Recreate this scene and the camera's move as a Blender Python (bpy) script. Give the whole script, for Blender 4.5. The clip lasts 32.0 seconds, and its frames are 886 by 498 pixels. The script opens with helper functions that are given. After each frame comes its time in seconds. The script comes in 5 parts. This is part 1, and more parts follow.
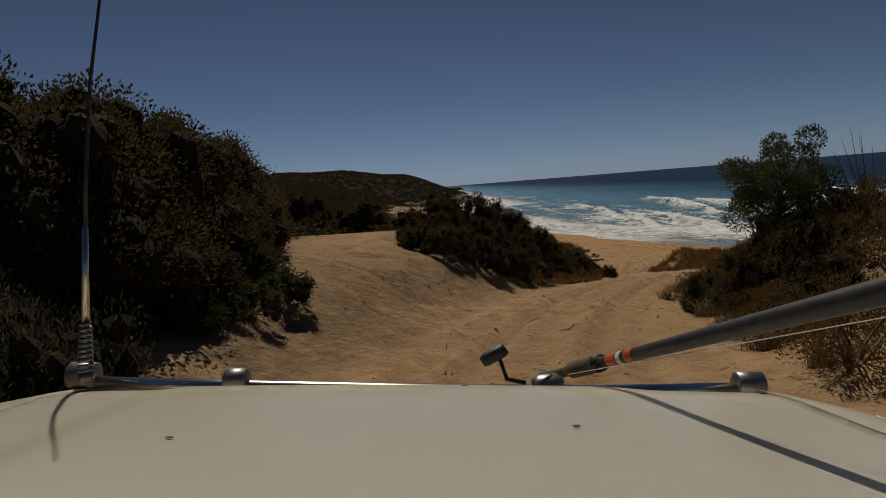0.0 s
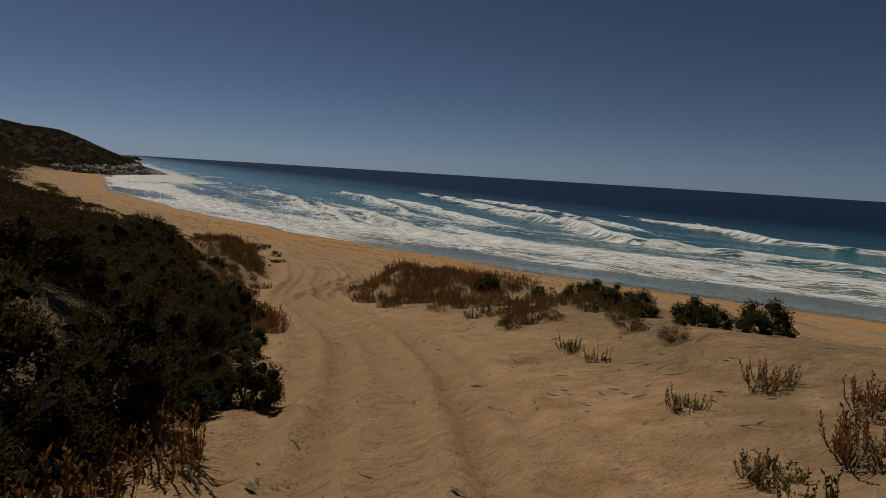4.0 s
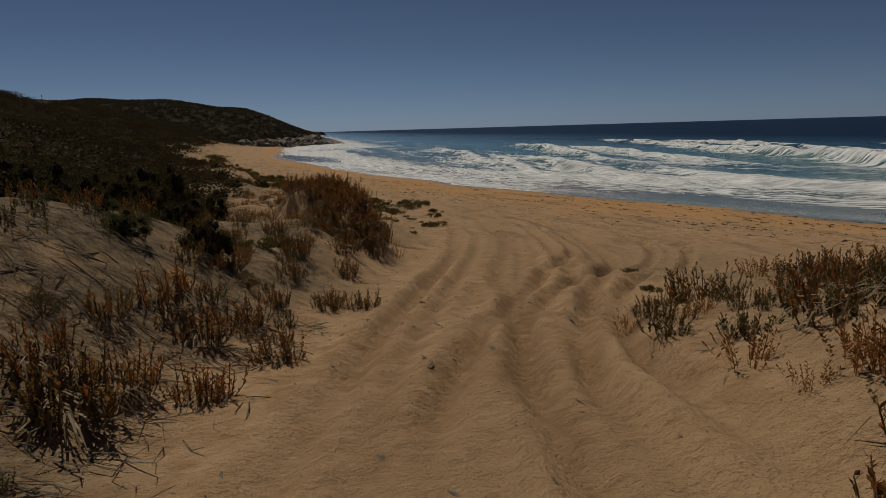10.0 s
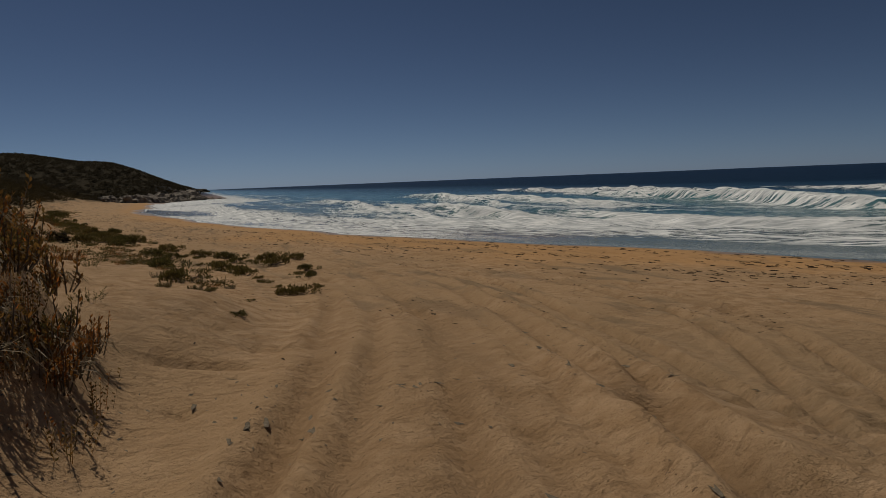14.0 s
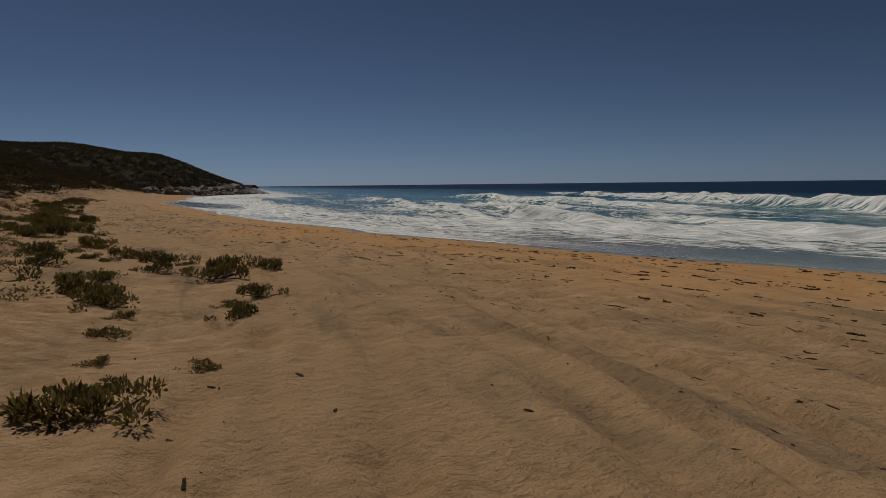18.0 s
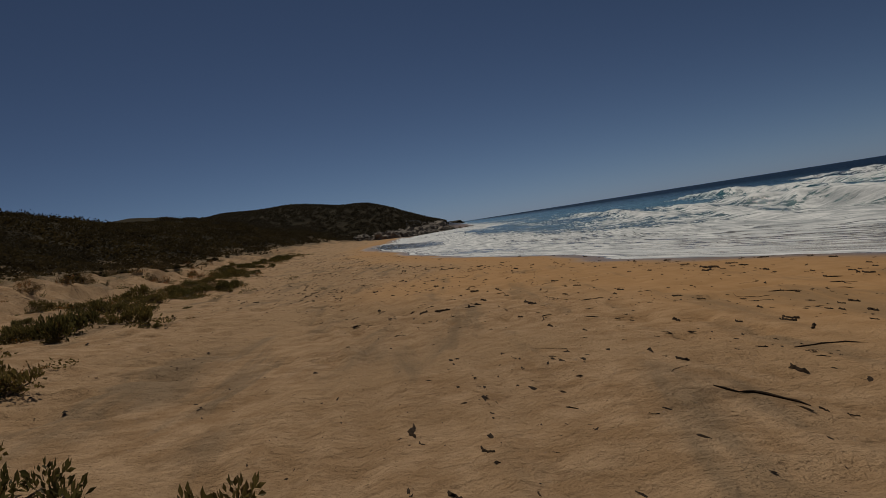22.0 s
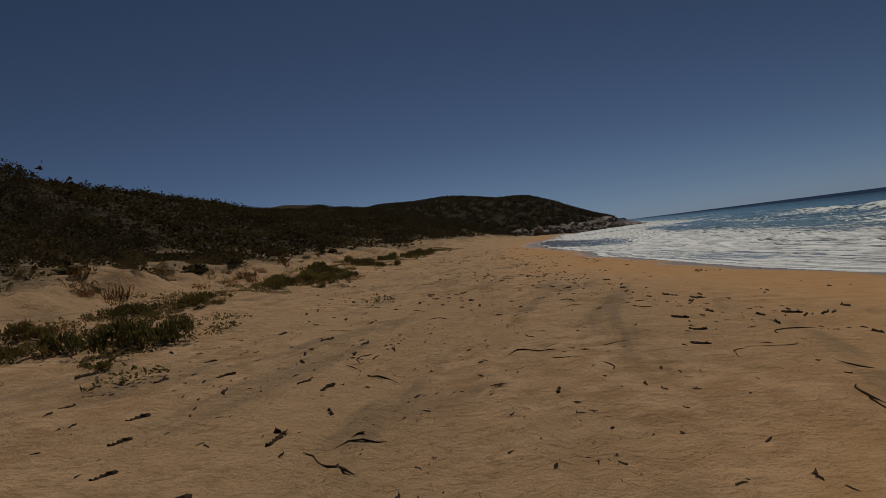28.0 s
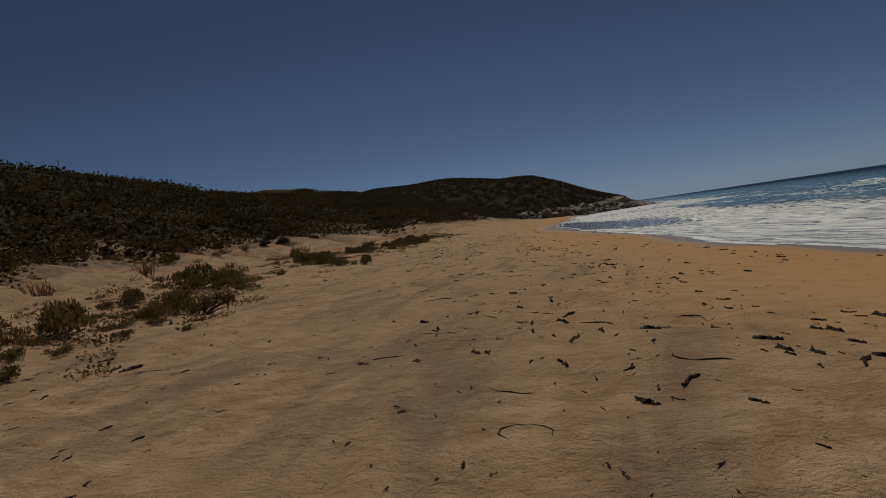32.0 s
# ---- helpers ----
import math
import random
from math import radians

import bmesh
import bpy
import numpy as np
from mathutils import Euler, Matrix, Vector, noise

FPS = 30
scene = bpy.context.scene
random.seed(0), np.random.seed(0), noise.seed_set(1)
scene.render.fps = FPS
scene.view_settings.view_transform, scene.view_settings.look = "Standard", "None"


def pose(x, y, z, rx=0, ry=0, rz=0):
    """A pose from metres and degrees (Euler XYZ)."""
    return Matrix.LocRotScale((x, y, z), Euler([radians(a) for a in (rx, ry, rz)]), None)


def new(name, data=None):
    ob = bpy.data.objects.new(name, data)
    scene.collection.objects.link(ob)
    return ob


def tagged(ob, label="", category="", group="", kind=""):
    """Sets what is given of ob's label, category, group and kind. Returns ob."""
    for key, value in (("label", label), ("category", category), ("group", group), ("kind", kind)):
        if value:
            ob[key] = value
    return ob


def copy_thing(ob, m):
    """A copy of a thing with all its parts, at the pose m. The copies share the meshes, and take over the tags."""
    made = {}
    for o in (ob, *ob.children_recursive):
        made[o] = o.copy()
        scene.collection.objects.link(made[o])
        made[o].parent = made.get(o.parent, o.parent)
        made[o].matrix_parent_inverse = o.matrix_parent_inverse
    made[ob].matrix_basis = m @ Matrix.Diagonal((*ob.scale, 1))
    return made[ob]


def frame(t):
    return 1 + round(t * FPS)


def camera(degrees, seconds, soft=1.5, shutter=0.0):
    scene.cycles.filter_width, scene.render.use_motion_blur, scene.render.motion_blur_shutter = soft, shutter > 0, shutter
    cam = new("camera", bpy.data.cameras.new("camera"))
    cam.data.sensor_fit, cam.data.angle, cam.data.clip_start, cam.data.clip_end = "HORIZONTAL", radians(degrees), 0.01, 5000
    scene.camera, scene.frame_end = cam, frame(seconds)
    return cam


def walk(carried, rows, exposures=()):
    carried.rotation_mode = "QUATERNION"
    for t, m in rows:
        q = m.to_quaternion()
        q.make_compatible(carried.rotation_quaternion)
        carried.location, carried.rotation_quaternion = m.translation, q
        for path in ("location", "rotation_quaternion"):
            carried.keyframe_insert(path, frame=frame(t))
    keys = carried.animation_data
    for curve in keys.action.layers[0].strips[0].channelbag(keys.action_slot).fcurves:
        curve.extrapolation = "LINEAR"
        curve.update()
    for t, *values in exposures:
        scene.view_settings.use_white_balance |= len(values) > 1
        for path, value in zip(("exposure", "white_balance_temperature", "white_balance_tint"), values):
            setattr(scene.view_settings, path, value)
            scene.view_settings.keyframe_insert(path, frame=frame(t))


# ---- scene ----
cam = camera(71.2, 32.0, soft=0.8)
# seconds, place in metres, turn in degrees
ROUTE = [
    (0.0, 0.00, 0.00, 12.60, 84.1, 4.5, -1.3),
    (0.5, 0.22, 2.41, 12.39, 83.3, 6.4, -3.4),
    (1.0, 0.56, 4.80, 12.23, 84.8, 6.6, -6.6),
    (1.5, 0.97, 7.03, 12.06, 85.1, 5.8, -10.5),
    (2.0, 1.66, 9.41, 11.86, 84.6, 3.9, -15.5),
    (2.5, 2.57, 11.66, 11.67, 84.7, 3.8, -20.2),
    (3.0, 3.49, 13.70, 11.49, 84.7, 2.4, -24.1),
    (3.5, 4.45, 15.68, 11.29, 84.2, -1.3, -27.4),
    (5.5, 8.24, 23.08, 10.22, 80.2, -7.7, -27.1),
    (6.0, 9.14, 25.31, 9.87, 80.5, -6.5, -24.4),
    (6.5, 9.83, 27.47, 9.60, 81.0, -4.2, -20.6),
    (7.0, 10.34, 29.46, 9.26, 80.6, -2.7, -16.4),
    (7.5, 10.75, 31.41, 8.92, 78.7, 0.7, -13.9),
    (8.0, 11.11, 33.32, 8.59, 78.3, 1.5, -11.4),
    (8.5, 11.38, 35.10, 8.32, 79.1, 1.7, -10.6),
    (9.0, 11.66, 36.79, 8.00, 78.9, 2.3, -10.6),
    (9.5, 11.94, 38.49, 7.71, 78.5, 1.4, -11.5),
    (10.0, 12.28, 40.11, 7.44, 78.9, 1.6, -13.2),
    (10.5, 12.71, 41.72, 7.11, 78.7, 3.0, -14.8),
    (11.0, 13.10, 43.43, 6.83, 78.3, 1.6, -15.9),
    (11.5, 13.60, 45.06, 6.57, 79.5, 3.4, -17.1),
    (12.0, 14.03, 46.71, 6.33, 80.6, 2.5, -18.4),
    (12.5, 14.47, 48.31, 6.13, 80.7, 3.3, -19.2),
    (13.0, 14.90, 49.89, 5.91, 81.7, 2.5, -19.5),
    (13.5, 15.38, 51.51, 5.75, 82.7, 3.2, -19.6),
    (14.0, 16.00, 53.04, 5.58, 83.6, 2.3, -23.1),
    (14.5, 16.72, 54.48, 5.40, 83.2, 3.5, -26.9),
    (16.5, 18.99, 60.57, 4.78, 82.6, 5.8, -19.5),
    (17.0, 19.39, 62.18, 4.65, 83.3, 2.4, -19.9),
    (17.5, 19.99, 63.93, 4.41, 83.1, 2.3, -19.8),
    (18.0, 20.45, 65.89, 4.32, 84.0, 0.6, -18.8),
    (18.5, 21.01, 67.95, 4.12, 84.9, 0.8, -17.0),
    (19.0, 21.44, 70.06, 3.95, 85.1, 2.6, -13.8),
    (19.5, 21.82, 72.42, 3.89, 86.5, 3.2, -11.6),
    (20.0, 22.11, 74.73, 3.79, 86.8, 4.9, -8.7),
    (20.5, 22.30, 76.93, 3.71, 86.6, 6.1, -6.4),
    (21.0, 22.43, 79.22, 3.56, 86.3, 7.5, -5.1),
    (21.5, 22.50, 81.53, 3.48, 87.0, 8.2, -2.5),
    (22.0, 22.47, 83.75, 3.50, 87.7, 8.9, -0.3),
    (22.5, 22.37, 85.97, 3.39, 87.2, 9.1, 0.9),
    (23.0, 22.27, 88.20, 3.34, 86.8, 9.0, 2.6),
    (23.5, 22.20, 90.34, 3.23, 86.8, 8.0, 2.7),
    (24.0, 22.07, 92.50, 3.13, 86.9, 8.0, 4.6),
    (24.5, 21.79, 94.64, 3.05, 87.4, 7.4, 6.8),
    (25.0, 21.38, 96.83, 2.98, 87.9, 7.3, 9.9),
    (25.5, 20.85, 98.91, 2.94, 88.1, 6.8, 12.7),
    (27.5, 19.20, 106.68, 3.04, 88.6, 7.5, 14.0),
    (28.0, 18.72, 108.67, 3.00, 89.4, 7.2, 14.3),
    (28.5, 18.19, 110.70, 3.04, 89.3, 6.5, 14.9),
    (29.0, 17.62, 112.86, 2.99, 89.4, 6.2, 16.0),
    (29.5, 16.98, 115.21, 2.95, 88.7, 6.8, 16.7),
    (30.0, 16.32, 117.93, 2.94, 88.4, 7.6, 15.6),
    (30.5, 15.66, 120.64, 2.93, 88.7, 7.5, 13.4),
    (31.0, 15.10, 123.25, 2.85, 88.3, 7.4, 12.7),
    (31.5, 14.55, 125.64, 2.85, 88.3, 8.3, 13.5),
    (32.0, 13.96, 128.18, 2.78, 88.1, 8.3, 14.3),
]
walk(cam, [(r[0], pose(*r[1:])) for r in ROUTE], [(0.0, -1.05, 7350, 10), (4.0, -1.1, 7250, 10), (14.0, -1.25, 6950, 10), (32.0, -1.3, 6850, 10)])

# ---- sky and sun ----
SUN_BEARING, SUN_HEIGHT = 12.0, 54.0      # degrees to the left of +y, degrees above the sea
world = bpy.data.worlds.new("sky")
scene.world = world
world.use_nodes = True
tree = world.node_tree
sky = tree.nodes.new("ShaderNodeTexSky")
sky.sky_type, sky.sun_disc = "NISHITA", False
sky.sun_elevation, sky.sun_rotation = radians(SUN_HEIGHT), radians(-SUN_BEARING)
sky.air_density, sky.dust_density, sky.ozone_density, sky.altitude = 1.0, 0.9, 1.6, 2600
tree.nodes["Background"].inputs["Strength"].default_value = 0.045
tint = tree.nodes.new("ShaderNodeMix")
tint.data_type, tint.blend_type = "RGBA", "MULTIPLY"
tint.inputs[0].default_value, tint.inputs[7].default_value = 1.0, (4.25, 4.95, 6.05, 1)
# clear dry air: the deep parts of the sky are deeper than the model's
level = tree.nodes.new("ShaderNodeMix")
level.data_type, level.blend_type = "RGBA", "MULTIPLY"
level.inputs[0].default_value, level.inputs[7].default_value = 1.0, (0.2, 0.2, 0.2, 1)
deep = tree.nodes.new("ShaderNodeGamma")
deep.inputs["Gamma"].default_value = 1.3
tree.links.new(sky.outputs[0], level.inputs[6])
tree.links.new(level.outputs[2], deep.inputs["Color"])
grey = tree.nodes.new("ShaderNodeRGBToBW")
blue = tree.nodes.new("ShaderNodeMix")
blue.data_type, blue.blend_type = "RGBA", "MULTIPLY"
blue.inputs[0].default_value, blue.inputs[7].default_value = 1.0, (0.72, 0.98, 1.42, 1)
cool = tree.nodes.new("ShaderNodeMix")
cool.data_type = "RGBA"
cool.inputs[0].default_value = 0.55
tree.links.new(deep.outputs[0], grey.inputs[0])
tree.links.new(grey.outputs[0], blue.inputs[6])
tree.links.new(deep.outputs[0], cool.inputs[6])
tree.links.new(blue.outputs[2], cool.inputs[7])
tree.links.new(cool.outputs[2], tint.inputs[6])
tree.links.new(tint.outputs[2], tree.nodes["Background"].inputs["Color"])
sun = new("sun", bpy.data.lights.new("sun", "SUN"))
sun.data.energy, sun.data.angle, sun.data.color = 5.0, radians(0.53), (1.0, 0.95, 0.86)
aim = Vector((-math.sin(radians(SUN_BEARING)) * math.cos(radians(SUN_HEIGHT)), math.cos(radians(SUN_BEARING)) * math.cos(radians(SUN_HEIGHT)), math.sin(radians(SUN_HEIGHT))))
sun.matrix_world = Matrix.Translation((0, 60, 60)) @ aim.to_track_quat("Z", "Y").to_matrix().to_4x4()


# ---- materials ----
class Mat:
    """A node material in short strokes."""

    def __init__(self, name, rough=.6, metal=0.0, color=(.5, .5, .5)):
        self.m = bpy.data.materials.new(name)
        self.m.use_nodes = True
        self.t = self.m.node_tree
        self.b = self.t.nodes["Principled BSDF"]
        self.b.inputs["Roughness"].default_value = rough
        self.b.inputs["Metallic"].default_value = metal
        self.b.inputs["Base Color"].default_value = (*color, 1)

    def node(self, kind, **ins):
        n = self.t.nodes.new(kind)
        for k, v in ins.items():
            self.put(v, n.inputs[k.replace("_", " ")])
        return n

    def put(self, v, socket):
        if isinstance(v, bpy.types.NodeSocket):
            self.t.links.new(v, socket)
        elif isinstance(v, tuple) and len(v) == 3 and socket.type == "RGBA":
            socket.default_value = (*v, 1)
        else:
            socket.default_value = v

    def set(self, **ins):
        for k, v in ins.items():
            self.put(v, self.b.inputs[k.replace("_", " ")])
        return self

    def place(self, stretch=(1, 1, 1)):
        g = self.node("ShaderNodeNewGeometry")
        n = self.t.nodes.new("ShaderNodeMapping")
        n.inputs["Scale"].default_value = stretch
        self.t.links.new(g.outputs["Position"], n.inputs["Vector"])
        return n.outputs[0]

    def local(self, stretch=(1, 1, 1)):
        g = self.t.nodes.new("ShaderNodeTexCoord")
        n = self.t.nodes.new("ShaderNodeMapping")
        n.inputs["Scale"].default_value = stretch
        self.t.links.new(g.outputs["Object"], n.inputs["Vector"])
        return n.outputs[0]

    def noise(self, at, scale, detail=4.0, rough=.55, warp=0.0):
        return self.node("ShaderNodeTexNoise", Vector=at, Scale=scale, Detail=detail, Roughness=rough, Distortion=warp).outputs["Fac"]

    def span(self, v, a, b, lo=0.0, hi=1.0):
        n = self.t.nodes.new("ShaderNodeMapRange")
        n.interpolation_type = "SMOOTHSTEP"
        for k, x in zip(("Value", "From Min", "From Max", "To Min", "To Max"), (v, a, b, lo, hi)):
            self.put(x, n.inputs[k])
        return n.outputs[0]

    def mix(self, fac, a, b):
        n = self.t.nodes.new("ShaderNodeMix")
        n.data_type = "RGBA"
        self.put(fac, n.inputs[0]), self.put(a, n.inputs[6]), self.put(b, n.inputs[7])
        return n.outputs[2]

    def calc(self, op, a, b=0.0, c=0.0):
        n = self.t.nodes.new("ShaderNodeMath")
        n.operation = op
        for i, v in enumerate((a, b, c)):
            self.put(v, n.inputs[i])
        return n.outputs[0]

    def attr(self, name):
        n = self.t.nodes.new("ShaderNodeAttribute")
        n.attribute_name = name
        return n.outputs["Fac"]

    def bump(self, height, strength=.5, distance=.05, under=None):
        n = self.node("ShaderNodeBump", Height=height, Strength=strength, Distance=distance)
        if under is not None:
            self.t.links.new(under, n.inputs["Normal"])
        self.t.links.new(n.outputs[0], self.b.inputs["Normal"])
        return n.outputs[0]

    def island(self):
        return self.node("ShaderNodeNewGeometry").outputs["Random Per Island"]

    def each(self):
        return self.node("ShaderNodeObjectInfo").outputs["Random"]


def sand_material():
    m = Mat("sand", rough=.92)
    at = m.place()
    shore, cover = m.attr("shore"), m.attr("cover")
    big, mid, fine = m.noise(at, .22, 3), m.noise(at, 2.2, 5), m.noise(at, 55, 3, .7)
    dry = m.mix(m.span(mid, .3, .7), (.335, .206, .108), (.50, .334, .198))
    dry = m.mix(m.span(big, .35, .7), dry, (.405, .266, .150))
    dry = m.mix(m.span(fine, .52, .72, 0, .6), dry, (.235, .142, .076))
    # grit: shell and weed crumbs too small to build
    grit = m.calc("MULTIPLY", m.span(m.noise(m.place((1, 1.6, 1)), 17, 3, .62, .3), .62, .70), m.span(m.noise(at, .8, 4, .6), .40, .62, .12, 1))
    dry = m.mix(m.calc("MULTIPLY", grit, .8), dry, (.075, .045, .026))
    pale = m.span(m.noise(at, 26, 2, .6), .66, .74, 0, .35)
    dry = m.mix(pale, dry, (.55, .42, .28))
    # dark heavy-mineral streaks along the upper beach
    streak = m.calc("MULTIPLY", m.span(m.noise(m.place((.9, .16, 1)), .9, 5, .6, .6), .50, .66), m.span(shore, 9, 14))
    streak = m.calc("MULTIPLY", streak, m.span(shore, 50, 34))
    dry = m.mix(m.calc("MULTIPLY", streak, .48), dry, (.125, .105, .075))
    # darker brown the deeper the rut, and a little in the footprints
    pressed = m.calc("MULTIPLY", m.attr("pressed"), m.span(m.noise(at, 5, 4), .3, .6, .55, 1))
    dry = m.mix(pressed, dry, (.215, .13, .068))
    # small dents drawn only as darker spots in the colour, without relief
    dent_spots = m.calc("MULTIPLY", m.span(m.noise(m.place((1, 1.5, 1)), 4.6, 3, .55, .4), .545, .63), m.span(shore, 11, 16))
    dry = m.mix(m.calc("MULTIPLY", m.calc("MULTIPLY", dent_spots, m.span(m.noise(at, .45, 3), .38, .6)), .35), dry, (.16, .095, .050))
    moist = m.attr("moist")
    damp = m.mix(m.span(mid, .3, .75), (.390, .222, .100), (.45, .265, .126))
    damp = m.mix(m.calc("MULTIPLY", streak, .45), damp, (.16, .12, .075))
    col = m.mix(moist, dry, damp)
    wet = m.attr("soak")
    col = m.mix(wet, col, (.245, .155, .085))
    litter = m.mix(m.span(m.noise(at, 6, 5, .7), .35, .7), (.10, .075, .045), (.26, .20, .13))
    col = m.mix(m.calc("MULTIPLY", cover, m.span(m.noise(at, 1.3, 6, .7), .30, .52)), col, litter)
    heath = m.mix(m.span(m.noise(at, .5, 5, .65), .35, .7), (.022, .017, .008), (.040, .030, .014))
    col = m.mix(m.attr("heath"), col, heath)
    m.set(Base_Color=col, Roughness=m.span(wet, 0, 1, .93, .33), Specular_IOR_Level=m.span(wet, 0, 1, .06, .5))
    dryness = m.calc("MULTIPLY", m.span(wet, 1, 0), m.span(moist, 1, 0, .12, 1))
    tall = m.calc("MULTIPLY", m.calc("ADD", m.calc("MULTIPLY", m.noise(at, 3.2, 5, .6), 1.0), m.calc("MULTIPLY", m.noise(at, 14, 4, .65), .35)), dryness)
    first = m.bump(tall, .8, .14)
    m.bump(m.calc("MULTIPLY", m.calc("ADD", m.noise(at, 70, 3, .7), m.calc("MULTIPLY", m.noise(m.place((1, 1.5, 1)), 24, 4, .7), 1.1)), dryness), .7, .02, first)
    return m.m


def sea_material():
    m = Mat("sea_water", rough=.12)
    off, foam = m.attr("off"), m.attr("foam")
    at = m.place()
    depth = m.mix(m.span(off, 0, 12), (.23, .18, .125), (.19, .20, .18))
    depth = m.mix(m.span(off, 8, 26), depth, (.12, .20, .205))
    depth = m.mix(m.span(off, 24, 50), depth, (.040, .148, .172))
    depth = m.mix(m.span(off, 70, 130), depth, (.008, .050, .085))
    patch = m.calc("MULTIPLY", m.span(m.noise(m.place((1.0, .35, 1)), .06, 4), .4, .7, 0, .5), m.span(off, 220, 90))
    depth = m.mix(patch, depth, (.006, .05, .085))
    depth = m.mix(m.span(off, 100, 240), depth, (.002, .012, .030))
    split = m.node("ShaderNodeSeparateXYZ", Vector=at)
    flow = m.node("ShaderNodeCombineXYZ", X=m.attr("out"), Y=m.calc("MULTIPLY", split.outputs["Y"], .14)).outputs[0]
    lace = m.calc("MULTIPLY_ADD", m.noise(flow, 1.15, 10, .74, .9), 1.9, -.45)
    cells = m.node("ShaderNodeTexVoronoi", Vector=flow, Scale=1.1)
    cells.feature = "DISTANCE_TO_EDGE"
    net = m.span(cells.outputs["Distance"], .22, 0)
    fine = m.calc("MULTIPLY_ADD", m.noise(m.node("ShaderNodeCombineXYZ", X=m.attr("out"), Y=m.calc("MULTIPLY", split.outputs["Y"], .25)).outputs[0], 3.2, 7, .76), 1.1, -.55)
    grain = m.calc("ADD", m.calc("ADD", m.calc("MULTIPLY", lace, .8), fine), m.calc("MULTIPLY", net, .16))
    lim = m.span(foam, 0, 1, .86, .16)
    white = m.span(m.calc("SUBTRACT", grain, lim), -.04, .11)
    col = m.mix(white, depth, m.mix(m.span(m.noise(flow, 1.9, 6, .65), .32, .66), (.34, .37, .39), (.88, .89, .88)))
    calm = m.mix(m.span(off, 20, 220), (.12, .12, .12), (.34, .34, .34))
    m.set(Base_Color=col, Roughness=m.mix(white, calm, (.75, .75, .75)), IOR=1.333, Specular_IOR_Level=m.calc("MULTIPLY", m.span(white, 0, 1, .5, .2), m.span(off, 30, 220, 1, .08)))
    chop = m.calc("ADD", m.noise(m.place((1, .5, 1)), .7, 5, .6), m.calc("MULTIPLY", m.noise(at, 4, 4, .6), .25))
    first = m.bump(m.calc("MULTIPLY", chop, m.span(off, 0, 12, .05, 1)), .55, .5)
    m.bump(m.calc("MULTIPLY", white, m.noise(at, 5, 4, .7)), .25, .08, first)
    return m.m


def leaf_material(name, dark, light, tip, rough=.55, thin=.25, patch=None):
    m = Mat(name, rough=rough)
    one, each = m.island(), m.each()
    col = m.mix(one, dark, light)
    col = m.mix(m.span(one, .82, 1.0, 0, .8), col, tip)
    col = m.mix(m.span(each, .2, 1, 0, .35), col, tip)
    vein = m.noise(m.local(), 9, 3)
    col = m.mix(m.span(vein, .4, .75, 0, .4), col, dark)
    if patch:
        col = m.mix(m.span(m.noise(m.place((1, 1, .4)), .16, 5, .6), .42, .66, 0, .8), col, patch)
    m.set(Base_Color=col, Specular_IOR_Level=.12)
    glow = m.node("ShaderNodeBsdfTranslucent", Color=col)
    both = m.node("ShaderNodeMixShader", Fac=thin)
    m.t.links.new(m.b.outputs[0], both.inputs[1])
    m.t.links.new(glow.outputs[0], both.inputs[2])
    m.t.links.new(both.outputs[0], m.t.nodes["Material Output"].inputs[0])
    return m.m


def plain_material(name, a, b, rough=.6, metal=0.0, scale=12.0, relief=.2, depth=.004, coat=0.0):
    m = Mat(name, rough=rough, metal=metal)
    at = m.local()
    n = m.noise(at, scale, 5, .6)
    m.set(Base_Color=m.mix(m.span(n, .3, .7), a, b), Coat_Weight=coat)
    if rough > .85:
        m.set(Specular_IOR_Level=.15)
    m.bump(m.noise(at, scale * 4, 4), relief, depth)
    return m.m


SAND, SEA = sand_material(), sea_material()
HEATH = leaf_material("heath_leaves", (.038, .033, .013), (.085, .069, .026), (.150, .104, .040), .8, .35)
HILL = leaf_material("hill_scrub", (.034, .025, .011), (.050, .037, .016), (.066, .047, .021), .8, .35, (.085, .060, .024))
# scrub paled, greyed and flattened in tone: distance haze put into the colour
HAZEHILL = leaf_material("headland_scrub", (.048, .039, .024), (.055, .044, .027), (.061, .049, .030), .9, .35, (.062, .049, .029))
GREEN = leaf_material("shrub_leaves", (.035, .048, .014), (.085, .105, .030), (.16, .15, .05))
GREY = leaf_material("grey_leaves", (.050, .050, .028), (.110, .105, .060), (.17, .155, .09))
RUST = leaf_material("spurge_leaves", (.085, .062, .022), (.26, .130, .036), (.46, .135, .032), thin=.5)
WIRY = leaf_material("wiry_leaves", (.055, .046, .020), (.14, .095, .036), (.25, .13, .040), thin=.4)
STRAW = leaf_material("dry_grass_blades", (.12, .085, .045), (.27, .20, .11), (.36, .28, .17))
SUCC = leaf_material("succulent_leaves", (.062, .057, .020), (.130, .112, .038), (.25, .165, .052), thin=.42)
# crown filler: the shade between the twigs is put into this near-black colour
CORE_SHADE = plain_material("core_shade", (.024, .020, .011), (.046, .037, .021), .95, scale=14, relief=.9, depth=.05)
BARK = plain_material("bark", (.10, .075, .05), (.22, .18, .13), .9, scale=18, relief=.6)
WRACK = plain_material("seaweed", (.017, .011, .007), (.050, .030, .016), .95, scale=20, relief=.6, depth=.01)
ROCK = plain_material("granite", (.11, .085, .065), (.27, .22, .165), .85, scale=1.2, relief=.8, depth=.2)


